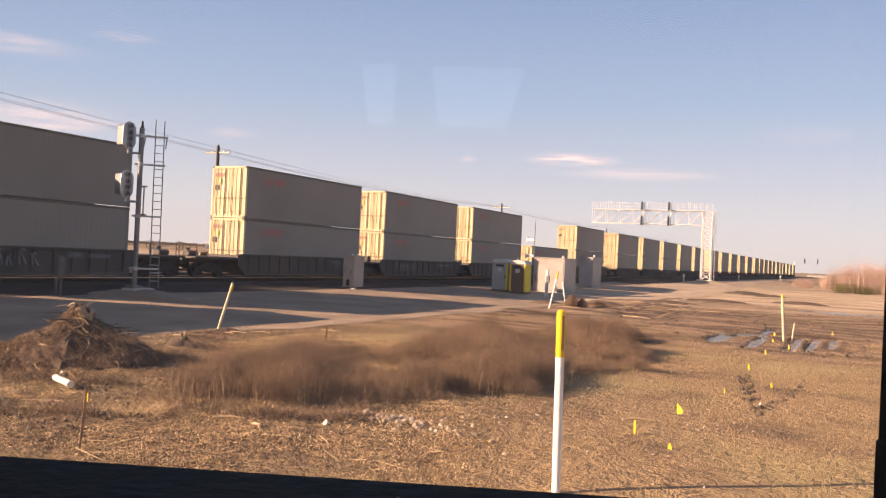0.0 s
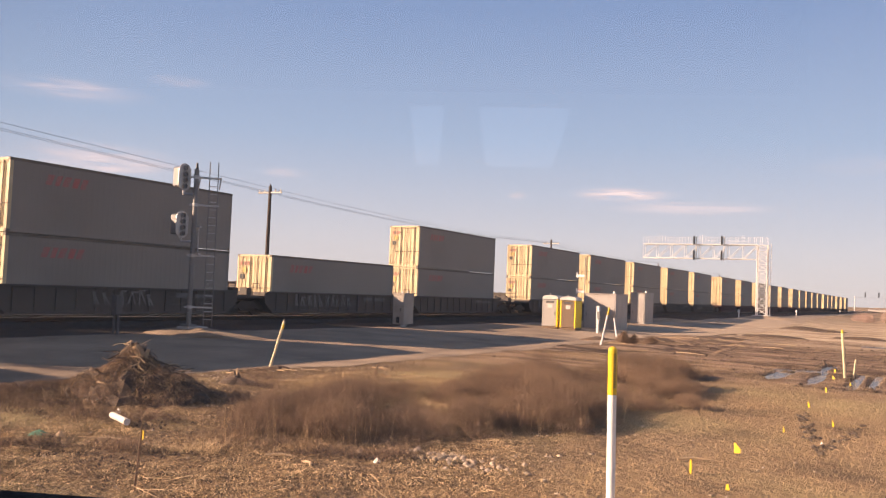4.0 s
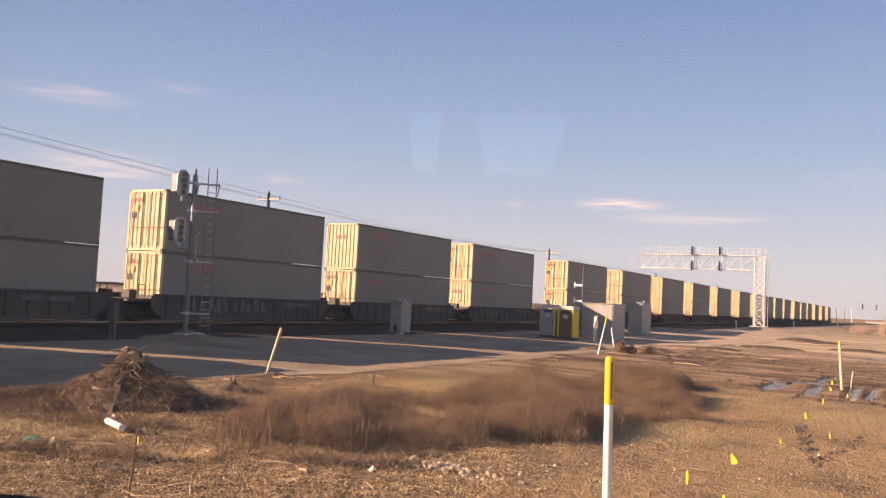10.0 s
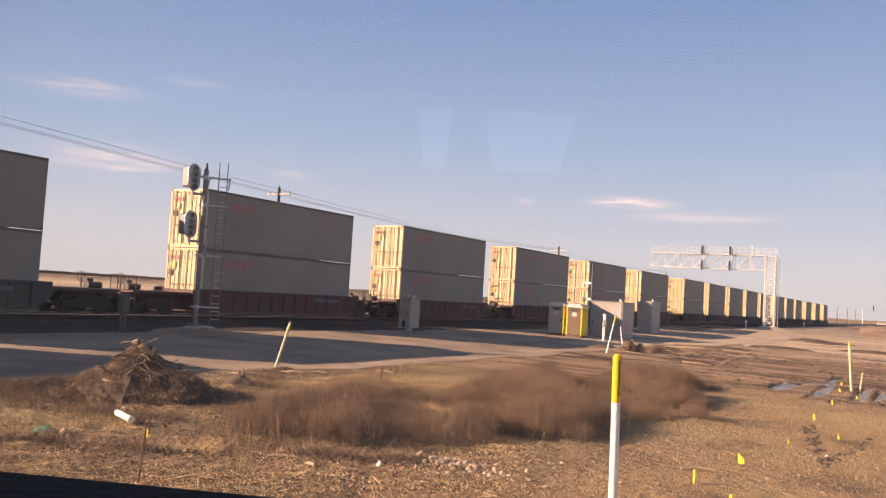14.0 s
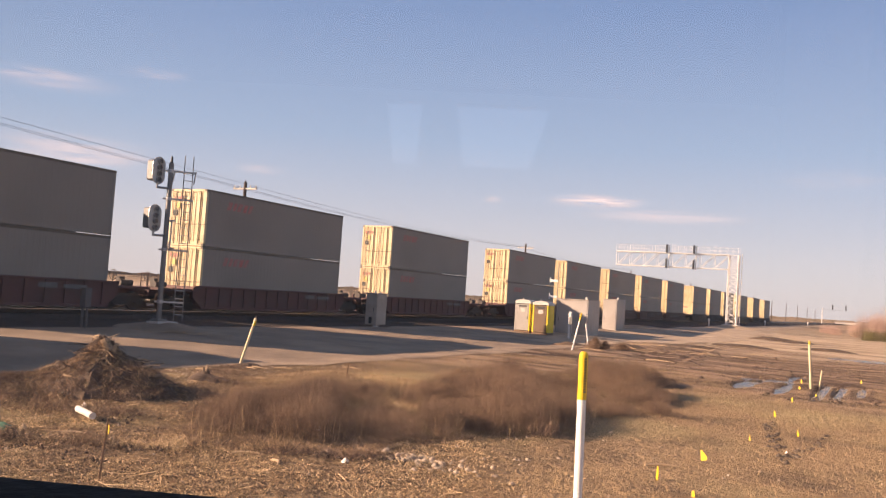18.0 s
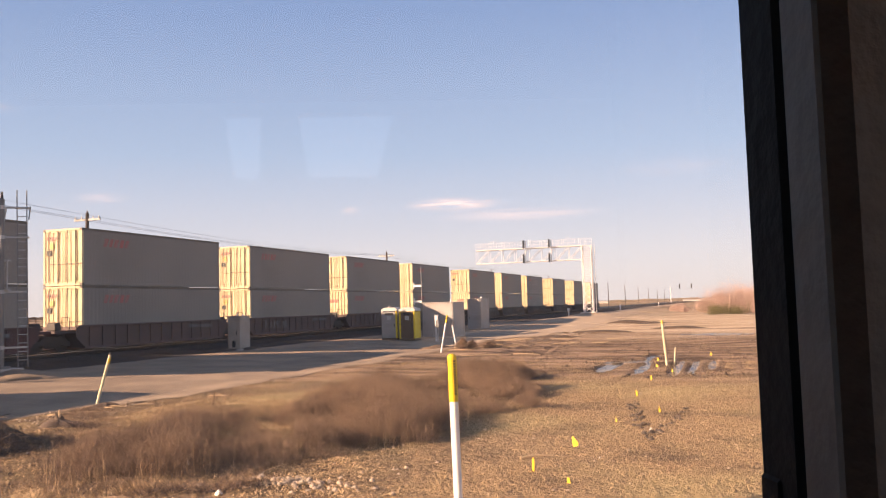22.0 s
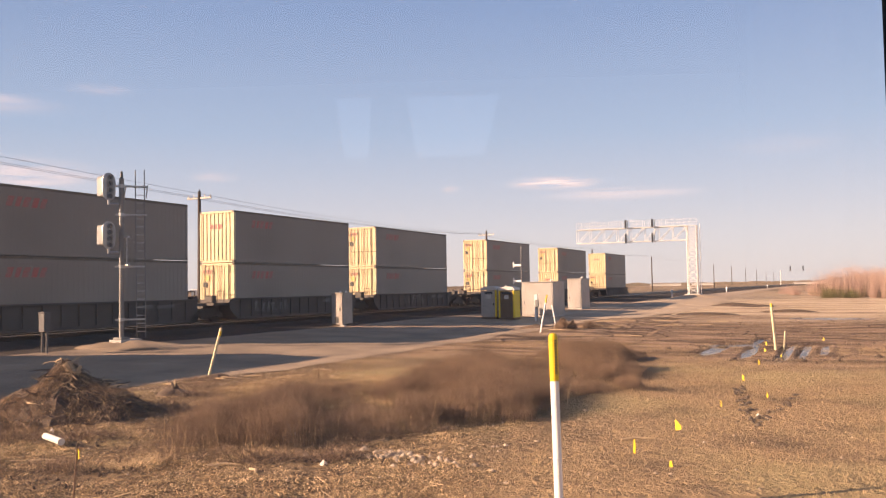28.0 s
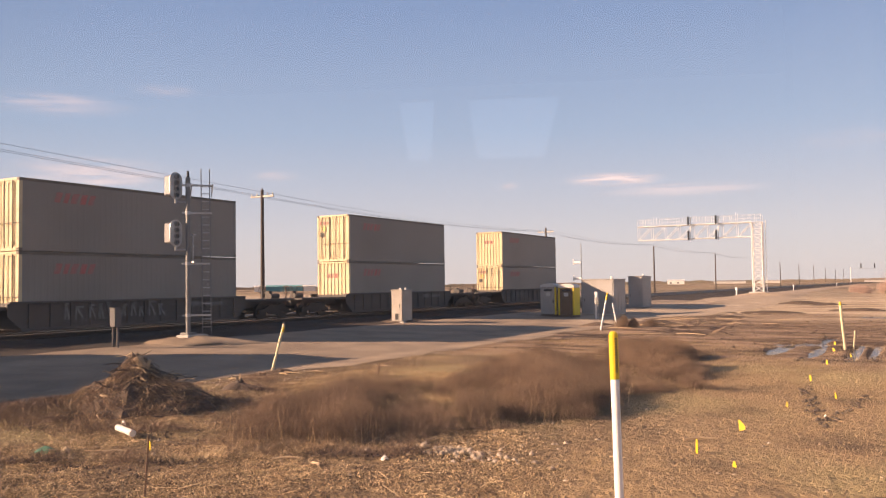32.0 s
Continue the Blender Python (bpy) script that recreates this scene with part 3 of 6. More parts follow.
part("floor", Mesh().box(-1.9, 1.6, -1.5, WIN_N + 0.03, -1.32, -1.254), TRIM_GREY, cab)
BACK = Matrix(((1, 0, 0, 0), (0, 0, 1, -1.56), (0, 1, 0, 0), (0, 0, 0, 1)))
back = Mesh().box(-1.9, 1.6, -1.56, -1.5, -1.25, 0.40).box(-1.9, 1.6, -1.56, -1.5, 0.60, 0.64)
back.prism([(-1.9, 0.40), (-0.445, 0.40), (-0.475, 0.60), (-1.9, 0.60)], BACK, 0.06)
back.prism([(-0.365, 0.40), (-0.22, 0.40), (-0.25, 0.60), (-0.355, 0.60)], BACK, 0.06)
back.prism([(-0.01, 0.40), (1.6, 0.40), (1.6, 0.60), (0.045, 0.60)], BACK, 0.06)
part("back_wall", back, TRIM_GREY, cab, "cabin wall with two rear window openings")
pane = part("pane", Mesh().box(-1.24, WIN_R + 0.02, WIN_N + 0.006, WIN_N + 0.010, WIN_Z - 0.05, 0.36), GLASS, win, "clear window pane")
pane.visible_shadow = False
part("side_wall", Mesh().box(-1.96, -1.9, -1.5, WIN_N, -1.25, 0.395).prism([(-1.5, 0.395), (WIN_N, 0.395), (WIN_N, 0.402), (-1.5, 0.632)], Matrix(((0, 0, 1, -1.96), (1, 0, 0, 0), (0, 1, 0, 0), (0, 0, 0, 1))), 0.06), TRIM_GREY, cab)
# Opening added in the unseen side so daylight reaches the window post.
part("side_wall", Mesh().box(1.6, 1.66, -1.5, WIN_N, -1.25, -0.15).box(1.6, 1.66, -1.5, -1.2, -0.15, 0.40).box(1.6, 1.66, 0.3, WIN_N, -0.15, 0.40), TRIM_GREY, cab, "unseen cabin side with an opening added to light the post")
part("undercarriage", Mesh().box(-1.5, 1.2, -1.3, 0.4, -2.2, -1.33, 0.05), FRAME_BLACK, cab)
wheels = part("wheel", Mesh().tube((-0.9, -0.6, -1.9), (-0.9, -0.3, -1.9), 0.45, 20), FRAME_BLACK, cab)


# ---------------------------------------------------------------- containers and well cars
C_LEN, C_W, C_H = 12.19, 2.44, 2.90
SPEED = (386.305, 8.17, 32.302, -16.014)


def travel(t):
    u = t / 32
    return sum(c * u ** (k + 1) for k, c in enumerate(SPEED))


def corrugated(length, pitch, depth, z0, z1):
    """A wall of trapezoid ribs along x from 0 to length; ribs go in by depth along y."""
    me = Mesh()
    n = max(1, round(length / pitch))
    p = length / n
    pts = []
    for i in range(n):
        s = i * p
        pts += [(s, 0), (s + 0.26 * p, 0), (s + 0.40 * p, depth), (s + 0.86 * p, depth)]
    pts.append((length, 0))
    for x, y in pts:
        me.v += [(x, y, z0), (x, y, z1)]
    me.f = [(2 * i, 2 * i + 2, 2 * i + 3, 2 * i + 1) for i in range(len(pts) - 1)]
    return me


def logo(me, x, z, w, h, m):
    """A slanted word mark kept as plain strokes."""
    for a, b in ((0, 0.17), (0.22, 0.36), (0.40, 0.58), (0.63, 0.80), (0.84, 1.0)):
        o = [(x + a * w, z), (x + b * w - 0.03 * w, z), (x + b * w + 0.05 * w, z + h), (x + a * w + 0.07 * w, z + h)]
        me.prism(o, m, 0.006)
    return me


def container(name, doors):
    """A forty-foot box: its end towards -y at the origin, bottom at z = 0."""
    c = thing(name, pose(0, 0, 0), "cream-grey corrugated steel shipping container with red marking", "shipping container", "containers on the train")
    w, l, h = C_W / 2, C_LEN, C_H
    for s in (1, -1):
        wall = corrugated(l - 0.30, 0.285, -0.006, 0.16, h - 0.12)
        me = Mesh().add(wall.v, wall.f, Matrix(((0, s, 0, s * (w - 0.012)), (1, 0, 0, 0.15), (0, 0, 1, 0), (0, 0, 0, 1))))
        part("side_wall", me, BOX_SHADED, c)
        part("side_rail", Mesh().box(s * w - 0.06 if s > 0 else -w, w if s > 0 else -w + 0.06, 0.15, l - 0.15, 0, 0.16, 0.006), BOX_SHADED, c)
        # Top rail in the darker corner steel, a dark line between stacked boxes.
        part("side_rail", Mesh().box(s * w - 0.06 if s > 0 else -w, w if s > 0 else -w + 0.06, 0.15, l - 0.15, h - 0.12, h, 0.006), BOX_SEAM, c, "darker top rail")
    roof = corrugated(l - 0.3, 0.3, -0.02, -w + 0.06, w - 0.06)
    part("roof", Mesh().add([(z, x + 0.15, h - 0.015 + y) for x, y, z in roof.v], roof.f), BOX_SHADED, c)
    part("floor", Mesh().box(-w + 0.06, w - 0.06, 0.05, l - 0.05, 0.12, 0.16), BOX_SEAM, c)
    for sx in (-1, 1):
        for y0 in (0.0, l - 0.15):
            part("corner_post", Mesh().box(min(sx * w, sx * (w - 0.13)), max(sx * w, sx * (w - 0.13)), y0, y0 + 0.15, 0.12, h - 0.12, 0.01), BOX_SUNLIT if y0 == 0 else BOX_SHADED, c)
            for z0 in (0.0, h - 0.12):
                part("corner_casting", Mesh().box(min(sx * (w + 0.004), sx * (w - 0.16)), max(sx * (w + 0.004), sx * (w - 0.16)), y0 - (0.004 if y0 == 0 else 0), y0 + 0.154, z0, z0 + 0.12, 0.008), BOX_SEAM, c)
    back = corrugated(C_W - 0.26, 0.28, -0.036, 0.12, h - 0.1)
    part("end_wall", Mesh().add(back.v, back.f, pose(-w + 0.13, l - 0.03, 0)), BOX_SHADED, c)
    part("end_header", Mesh().box(-w + 0.13, w - 0.13, 0, 0.12, h - 0.12, h, 0.008), BOX_SUNLIT, c)
    part("end_sill", Mesh().box(-w + 0.13, w - 0.13, 0, 0.12, 0, 0.14, 0.008), BOX_SUNLIT, c)
    if doors:
        for s in (-1, 1):
            x0, x1 = (-w + 0.135, -0.012) if s < 0 else (0.012, w - 0.135)
            leaf_m = corrugated(x1 - x0 - 0.10, 0.36, 0.03, 0.20, h - 0.18)
            leaf = Mesh().add(leaf_m.v, leaf_m.f, pose(x0 + 0.05, 0.035, 0))
            leaf.box(x0, x0 + 0.05, 0.02, 0.06, 0.14, h - 0.12).box(x1 - 0.05, x1, 0.02, 0.06, 0.14, h - 0.12)
            leaf.box(x0, x1, 0.02, 0.06, 0.14, 0.20).box(x0, x1, 0.02, 0.06, h - 0.18, h - 0.12)
            door = part("door", leaf, BOX_SUNLIT, c)
            for f in (0.26, 0.74):
                x = x0 + (x1 - x0) * f
                part("locking_rod", Mesh().tube((x, 0.0, 0.10), (x, 0.0, h - 0.1), 0.021, 6).box(x - 0.05, x + 0.05, -0.012, 0.03, 0.3, 0.36).box(x - 0.05, x + 0.05, -0.012, 0.03, h - 0.5, h - 0.44), BOX_ROD, door, "galvanised locking rod")
                part("rod_handle", Mesh().box(x - 0.02, x + 0.42, -0.03, -0.005, 1.08, 1.12, 0.004), BOX_ROD, door)
        part("caution_label", Mesh().box(-0.86, -0.58, -0.004, 0.024, 1.92, 2.2), STICKER, c, "yellow caution label")
        part("plate", Mesh().box(-0.97, -0.70, -0.006, 0.024, 1.55, 1.82), VENT_DARK, c, "dark data plate")
        me = logo(Mesh(), -1.0, 2.32, 0.62, 0.2, pose(0, 0.012, 0, 90))
        part("door_marking", me, LOGO_RED, c, "red word mark")
    else:
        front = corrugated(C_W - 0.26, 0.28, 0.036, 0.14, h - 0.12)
        part("front_wall", Mesh().add(front.v, front.f, pose(-w + 0.13, 0.02, 0)), BOX_SUNLIT, c)
        part("end_marking", logo(Mesh(), -0.5, 1.9, 0.85, 0.26, pose(0, 0.022, 0, 90)), LOGO_RED, c, "red word mark")
    for s in (1,):
        me = logo(Mesh(), 1.55, 2.02, 1.95, 0.42, Matrix(((0, 0, s, s * (w - 0.012)), (1, 0, 0, 0), (0, 1, 0, 0), (0, 0, 0, 1))))
        part("side_marking", me, LOGO_RED, c, "red word mark")
    return c


def truck_part(parent, y, mat):
    """A two-axle bogie under a car end."""
    t = part("bogie", Mesh().box(-0.35, 0.35, y - 0.25, y + 0.25, 0.42, 0.74, 0.03), mat, parent)
    for s in (-1, 1):
        o = [(-1.25, 0.30), (-1.25, 0.52), (-0.7, 0.62), (-0.45, 0.78), (0.45, 0.78), (0.7, 0.62), (1.25, 0.52), (1.25, 0.30), (0.95, 0.30), (0.6, 0.40), (0.4, 0.26), (-0.4, 0.26), (-0.6, 0.40), (-0.95, 0.30)]
        part("side_frame", Mesh().prism(o, Matrix(((0, 0, s * 1.0, s * 0.92), (1, 0, 0, y), (0, 1, 0, 0), (0, 0, 0, 1))), 0.14), mat, t)
    for dy in (-0.89, 0.89):
        for s in (-1, 1):
            me = Mesh().tube((s * 0.69, y + dy, 0.43), (s * 0.83, y + dy, 0.43), 0.42, 20)
            me.tube((s * 0.66, y + dy, 0.43), (s * 0.69, y + dy, 0.43), 0.455, 20)
            part("wheel", me, WHEEL_STEEL, t)
        part("axle", Mesh().tube((-0.95, y + dy, 0.43), (0.95, y + dy, 0.43), 0.075, 8), WHEEL_STEEL, t)
    return t


def well_car(name, paint, front, rear, label, scrawl):
    """A well car: its container's end at y = 0; front and rear are the lengths of its two end platforms."""
    c = thing(name, pose(0, 0, 0), label, "well car", "well cars of the train")
    l = C_LEN
    for s in (-1, 1):
        x0 = s * 1.30
        o = [(-0.55, 1.22), (-0.15, 1.27), (l + 0.15, 1.27), (l + 0.55, 1.22), (l + 0.55, 0.72), (l - 0.1, 0.17), (0.1, 0.17), (-0.55, 0.72)]
        side = part("side_sill", Mesh().prism(o, Matrix(((0, 0, s, x0), (1, 0, 0, 0), (0, 1, 0, 0), (0, 0, 0, 1))), 0.05), paint, c)
        part("top_chord", Mesh().box(min(x0 - 0.02, x0 + s * 0.13), max(x0 + 0.02, x0 + s * 0.13), -0.5, l + 0.5, 1.20, 1.30, 0.012), paint, side)
        part("bottom_chord", Mesh().box(min(x0 - s * 0.1, x0 + s * 0.12), max(x0 - s * 0.1, x0 + s * 0.12), 0.0, l, 0.13, 0.25, 0.012), paint, side)
        for i in range(13):
            y = 0.35 + i * (l - 0.7) / 12
            part("stiffener", Mesh().box(min(x0, x0 + s * 0.11), max(x0, x0 + s * 0.11), y - 0.03, y + 0.03, 0.25, 1.20), paint, side)
        if s > 0 and scrawl:
            rnd = random.Random(scrawl)
            y, sm = 1.2 + rnd.random() * 3, Mesh()
            for _ in range(rnd.randint(6, 11)):
                w, h, lean = rnd.uniform(0.16, 0.4), rnd.uniform(0.45, 0.7), rnd.uniform(-0.2, 0.25)
                z = 0.48 + rnd.random() * 0.08
                t = 0.09
                for o in ([(y, z), (y + t, z), (y + t + lean, z + h), (y + lean, z + h)], [(y + lean, z + h - t), (y + lean + w, z + h - t), (y + lean + w, z + h), (y + lean, z + h)], [(y + w, z), (y + w + t, z), (y + lean + t, z + h), (y + lean, z + h)]):
                    sm.prism(o, Matrix(((0, 0, 1, x0 + 0.112), (1, 0, 0, 0), (0, 1, 0, 0), (0, 0, 0, 1))), 0.006)
                y += w + rnd.uniform(0.15, 0.4)
            part("scrawl", sm, GRAFFITI, side, "pale spray-painted scrawl", kind="stuff")
        if s > 0:
            for y0, y1, h in ((8.6, 9.5, 0.22), (9.8, 11.0, 0.18)):
                part("stencil_bar", Mesh().prism([(y0, 0.88), (y1, 0.88), (y1, 0.88 + h), (y0, 0.88 + h)], Matrix(((0, 0, 1, x0 + 0.112), (1, 0, 0, 0), (0, 1, 0, 0), (0, 0, 0, 1))), 0.004), STENCIL, side, "faded stencilled lettering bar")
    part("well_floor", Mesh().box(-1.28, 1.28, 0.0, l, 0.18, 0.36), paint, c)
    for end, ext in ((-1, front), (1, rear)):
        y0 = 0.0 if end < 0 else l
        ya, yb = sorted((y0 + end * 0.02, y0 + end * ext))
        part("bulkhead", Mesh().box(-1.28, 1.28, min(y0 + end * 0.16, y0 + end * 0.24), max(y0 + end * 0.16, y0 + end * 0.24), 0.36, 1.24), paint, c)
        if ext > 1.9:
            part("end_platform", Mesh().box(-1.25, 1.25, ya, yb, 0.98, 1.10, 0.01).box(-0.4, 0.4, ya, yb, 0.66, 0.98), paint, c)
            ey = y0 + end * (ext - 0.15)
            truck_part(c, y0 + end * (ext - 1.45), WHEEL_STEEL)
            part("coupler", Mesh().box(-0.13, 0.13, min(ey, ey + end * 0.55), max(ey, ey + end * 0.55), 0.72, 0.98, 0.03), RUST, c)
            part("end_ladder", Mesh().tube((1.2, ey, 0.3), (1.2, ey, 1.75), 0.02, 5).tube((0.75, ey, 0.5), (0.75, ey, 1.75), 0.02, 5).tube((0.75, ey, 1.75), (1.2, ey, 1.75), 0.02, 5).tube((0.75, ey, 1.4), (1.2, ey, 1.4), 0.018, 5).tube((0.75, ey, 0.75), (1.2, ey, 0.75), 0.018, 5), RUST, c, "rusty end ladder and grab irons")
            hw = y0 + end * (ext - 0.7)
            rim = [(-0.5 + 0.24 * math.cos(math.pi * q / 7), hw, 1.58 + 0.24 * math.sin(math.pi * q / 7)) for q in range(14)]
            wheel = Mesh().tube((-0.5, hw, 1.1), (-0.5, hw, 1.58), 0.035, 6)
            for q in range(14):
                wheel.tube(rim[q], rim[(q + 1) % 14], 0.022, 5)
            for q in (0, 3, 6, 9, 12):
                wheel.tube((-0.5, hw, 1.58), rim[q], 0.014, 4)
            part("brake_wheel", wheel, CAR_BLACK, c, "spoked hand-brake wheel")
            part("brake_reservoir", Mesh().tube((0.35, hw - 0.35, 1.24), (0.35, hw + 0.35, 1.24), 0.14, 12), CAR_BLACK, c)
            part("brake_valve", Mesh().box(-0.1, 0.2, hw - 0.2, hw + 0.1, 1.1, 1.52, 0.03), CAR_BLACK, c)
        else:
            part("end_platform", Mesh().box(-1.1, 1.1, ya, yb, 0.92, 1.06, 0.01).box(-0.35, 0.35, ya, yb, 0.70, 0.92), paint, c)
            part("grab_iron", Mesh().tube((1.05, y0 + end * 0.7, 1.06), (1.05, y0 + end * 0.7, 1.7), 0.02, 5).tube((0.6, y0 + end * 0.7, 1.06), (0.6, y0 + end * 0.7, 1.7), 0.02, 5).tube((0.6, y0 + end * 0.7, 1.7), (1.05, y0 + end * 0.7, 1.7), 0.02, 5), RUST, c, "rusty grab iron")
            part("hose_box", Mesh().box(0.2, 0.75, min(y0 + end * 0.9, y0 + end * 1.3), max(y0 + end * 0.9, y0 + end * 1.3), 1.06, 1.45, 0.04), CAR_BLACK, c)
            if end > 0:
                truck_part(c, y0 + 1.66, WHEEL_STEEL)
    return c


STACKS = [-30.5, -14.9, 1.7, 17.3, 37.79, 53.30, 68.81, 84.25, 99.61, 119.38, 134.89, 150.59, 166.24, 182.00, 202.83, 220.71, 238.63, 256.58, 274.88, 295.64, 311.37, 327.21, 342.74, 358.60, 378.81, 394.72, 410.63, 431.89, 454.10, 476.35]
SINGLE = 7
MOVERS = []
box_doors = container("shipping_container", True)
box_plain = container("shipping_container", False)
used = {}
cars = {}
FLOOR_Z = RAIL_Z + 0.38


def place(kind_key, template, m):
    """The first use takes the template itself, later ones are copies."""
    if kind_key not in used:
        used[kind_key] = True
        template.matrix_basis = m
        return template
    return copy_thing(template, m)


PLAIN_LOW, PLAIN_HIGH = {10, 13, 22, 24, 28}, {12, 25, 29}
for i, p in enumerate(STACKS):
    before = p - STACKS[i - 1] - C_LEN if i else 3.3
    after = STACKS[i + 1] - p - C_LEN if i + 1 < len(STACKS) else 6.4
    fr = 1.6 if before < 4.2 else before / 2 - 0.35
    re = 1.6 if after < 4.2 else after / 2 - 0.35
    paint, label, nm = (CAR_BLACK, "grimy black steel well car on the moving train", "black")
    if 200 < p < 300:
        paint, label, nm = (CAR_MAROON, "oxide-red steel well car on the moving train", "maroon")
    elif 305 < p < 365:
        paint, label, nm = (CAR_BROWN, "faded brown well car with spray-painted scrawl", "brown")
    scrawl = 0 if nm == "maroon" else i % 4
    key = (nm, round(fr * 4), round(re * 4), scrawl)
    if key not in cars:
        cars[key] = well_car("well_car", paint, fr, re, label, scrawl)
    MOVERS.append((place(("car",) + key, cars[key], pose(TRACK_TRAIN, p, RAIL_Z)), p, RAIL_Z))
    for lvl in ((0,) if i == SINGLE else (0, 1)):
        plain = i in (PLAIN_HIGH if lvl else PLAIN_LOW)
        z = FLOOR_Z + lvl * (C_H + 0.025)
        MOVERS.append((place("plain" if plain else "doors", box_plain if plain else box_doors, pose(TRACK_TRAIN, p, z)), p, z))


def motions():
    """The train rolls past, slowly gaining speed."""
    times = [0, 1, 2.5, 4.5, 6.5, 8.5, 10.5, 12.5, 14.5, 16.5, 18.5, 20.5, 22.5, 24.5, 26.5, 28.5, 30.5, 32]
    for ob, p, z in MOVERS:
        walk(ob, [(t, pose(TRACK_TRAIN, p - travel(t), z)) for t in times])


# ---------------------------------------------------------------- signals
def lattice(a, b, side_u, side_v, bays):
    """Chords and crossed braces of a four-chord lattice from a to b; side_u and side_v span its section."""
    a, b, u, v = Vector(a), Vector(b), Vector(side_u) / 2, Vector(side_v) / 2
    cor = [u + v, u - v, -u - v, -u + v]
    chords, web = [(a + c, b + c) for c in cor], []
    for i in range(bays):
        p, q = a.lerp(b, i / bays), a.lerp(b, (i + 1) / bays)
        for j in range(4):
            c0, c1 = cor[j], cor[(j + 1) % 4]
            web += [(p + c0, q + c1), (p + c1, q + c0), (q + c0, q + c1)]
    return chords, web


def signal_bridge():
    G, LEG, TIP, BASE = 122.0, -19.05, -35.35, 0.92
    s = thing("signal_bridge", pose(0, G, 0), "pale steel cantilever signal bridge reaching over two tracks", "signal bridge")
    chords, web = lattice((LEG, 0, BASE), (LEG, 0, 10.35), (1.3, 0, 0), (0, 1.1, 0), 11)
    for a, b in chords:
        part("leg_chord", Mesh().tube(a, b, 0.075, 6), PALE_STEEL, s)
    for a, b in web:
        part("leg_brace", Mesh().tube(a, b, 0.026, 5), PALE_STEEL, s)
    for zy in (-0.55, 0.55):
        for zz in (8.4, 10.35):
            part("arm_chord", Mesh().tube((LEG - 0.6, zy, zz), (TIP, zy, zz), 0.065, 6), PALE_STEEL, s)
        bays = 8
        for i in range(bays):
            x0, x1 = TIP + (LEG - 0.6 - TIP) * i / bays, TIP + (LEG - 0.6 - TIP) * (i + 1) / bays
            part("arm_brace", Mesh().tube((x0, zy, 8.4), (x1, zy, 10.35), 0.04, 5), PALE_STEEL, s)
            part("arm_post", Mesh().tube((x0, zy, 8.4), (x0, zy, 10.35), 0.03, 5), PALE_STEEL, s)
    for i in range(9):
        x = TIP + (LEG - 0.6 - TIP) * i / 8
        for zz in (8.4, 10.35):
            part("arm_tie", Mesh().tube((x, -0.55, zz), (x, 0.55, zz), 0.035, 5), PALE_STEEL, s)
    part("walkway", Mesh().box(TIP, LEG - 0.7, -0.45, 0.45, 10.42, 10.45), PALE_STEEL, s)
    for yy in (-0.75, 0.75):
        for z in (10.9, 11.35):
            part("handrail", Mesh().tube((TIP, yy, z), (LEG + 0.6, yy, z), 0.010, 5), PALE_STEEL, s)
        for i in range(22):
            x = TIP + i * (LEG + 0.6 - TIP) / 21
            part("rail_post", Mesh().tube((x, yy, 10.42), (x, yy, 11.4 + (0.35 if i % 7 == 3 else 0)), 0.022, 5), PALE_STEEL, s)
    for x in (-27.75, -24.0):
        part("signal_mount", Mesh().tube((x, -0.85, 8.0), (x, -0.85, 11.45), 0.07, 8), PALE_STEEL, s)
        head = part("signal_head", Mesh().box(x - 0.38, x - 0.17, -1.25, -0.95, 10.3, 11.5, 0.06), SIGNAL_BLACK, s, "black signal head")
        low = part("signal_head", Mesh().box(x - 0.38, x - 0.17, -1.25, -0.95, 8.15, 9.5, 0.06), SIGNAL_BLACK, s, "black signal head")
        for h, z in ((head, 10.55), (head, 10.9), (head, 11.25), (low, 8.4), (low, 8.8), (low, 9.2)):
            part("hood", Mesh().tube((x - 0.29, -0.95, z), (x - 0.29, -0.65, z + 0.02), 0.12, 10), SIGNAL_BLACK, h)
    part("back_ladder", Mesh().tube((LEG + 1.05, 0.2, BASE), (LEG + 1.05, 0.2, 10.6), 0.025, 5).tube((LEG + 1.05, -0.2, BASE), (LEG + 1.05, -0.2, 10.6), 0.025, 5), PALE_STEEL, s)
    pad = Mesh().box(LEG - 1.1, LEG + 1.1, -1.1, 1.1, 0.15, BASE, 0.05)
    part("footing", pad, CONCRETE, s, "pale concrete footing")


signal_bridge()


def heap(name, cx, cy, rx, ry, h, mat, label, category, seed, rough=0.25, n=28, kind=""):
    me, rings = Mesh(), 9
    me.v.append((0, 0, h))
    for i in range(1, rings + 1):
        q = i / rings
        for j in range(n):
            a = 2 * math.pi * j / n
            w = 1 + rough * noise.noise(Vector((math.cos(a) * 1.7 + seed, math.sin(a) * 1.7, q * 2)))
            x, y = math.cos(a) * rx * q * w, math.sin(a) * ry * q * w
            z = h * (1 - q ** 1.6) * (1 + 0.7 * rough * noise.noise(Vector((x * 2.2 + seed, y * 2.2, 3)))) - 0.05 * q - 0.25 * q ** 5
            me.v.append((x, y, z))
    me.f = [(0, 1 + j, 1 + (j + 1) % n) for j in range(n)]
    for i in range(rings - 1):
        a, b = 1 + i * n, 1 + (i + 1) * n
        me.f += [(a + j, b + j, b + (j + 1) % n, a + (j + 1) % n) for j in range(n)]
    return solid(name, me, mat, pose(cx, cy, float(land(cx, cy))), label, category, kind=kind, smooth=True)


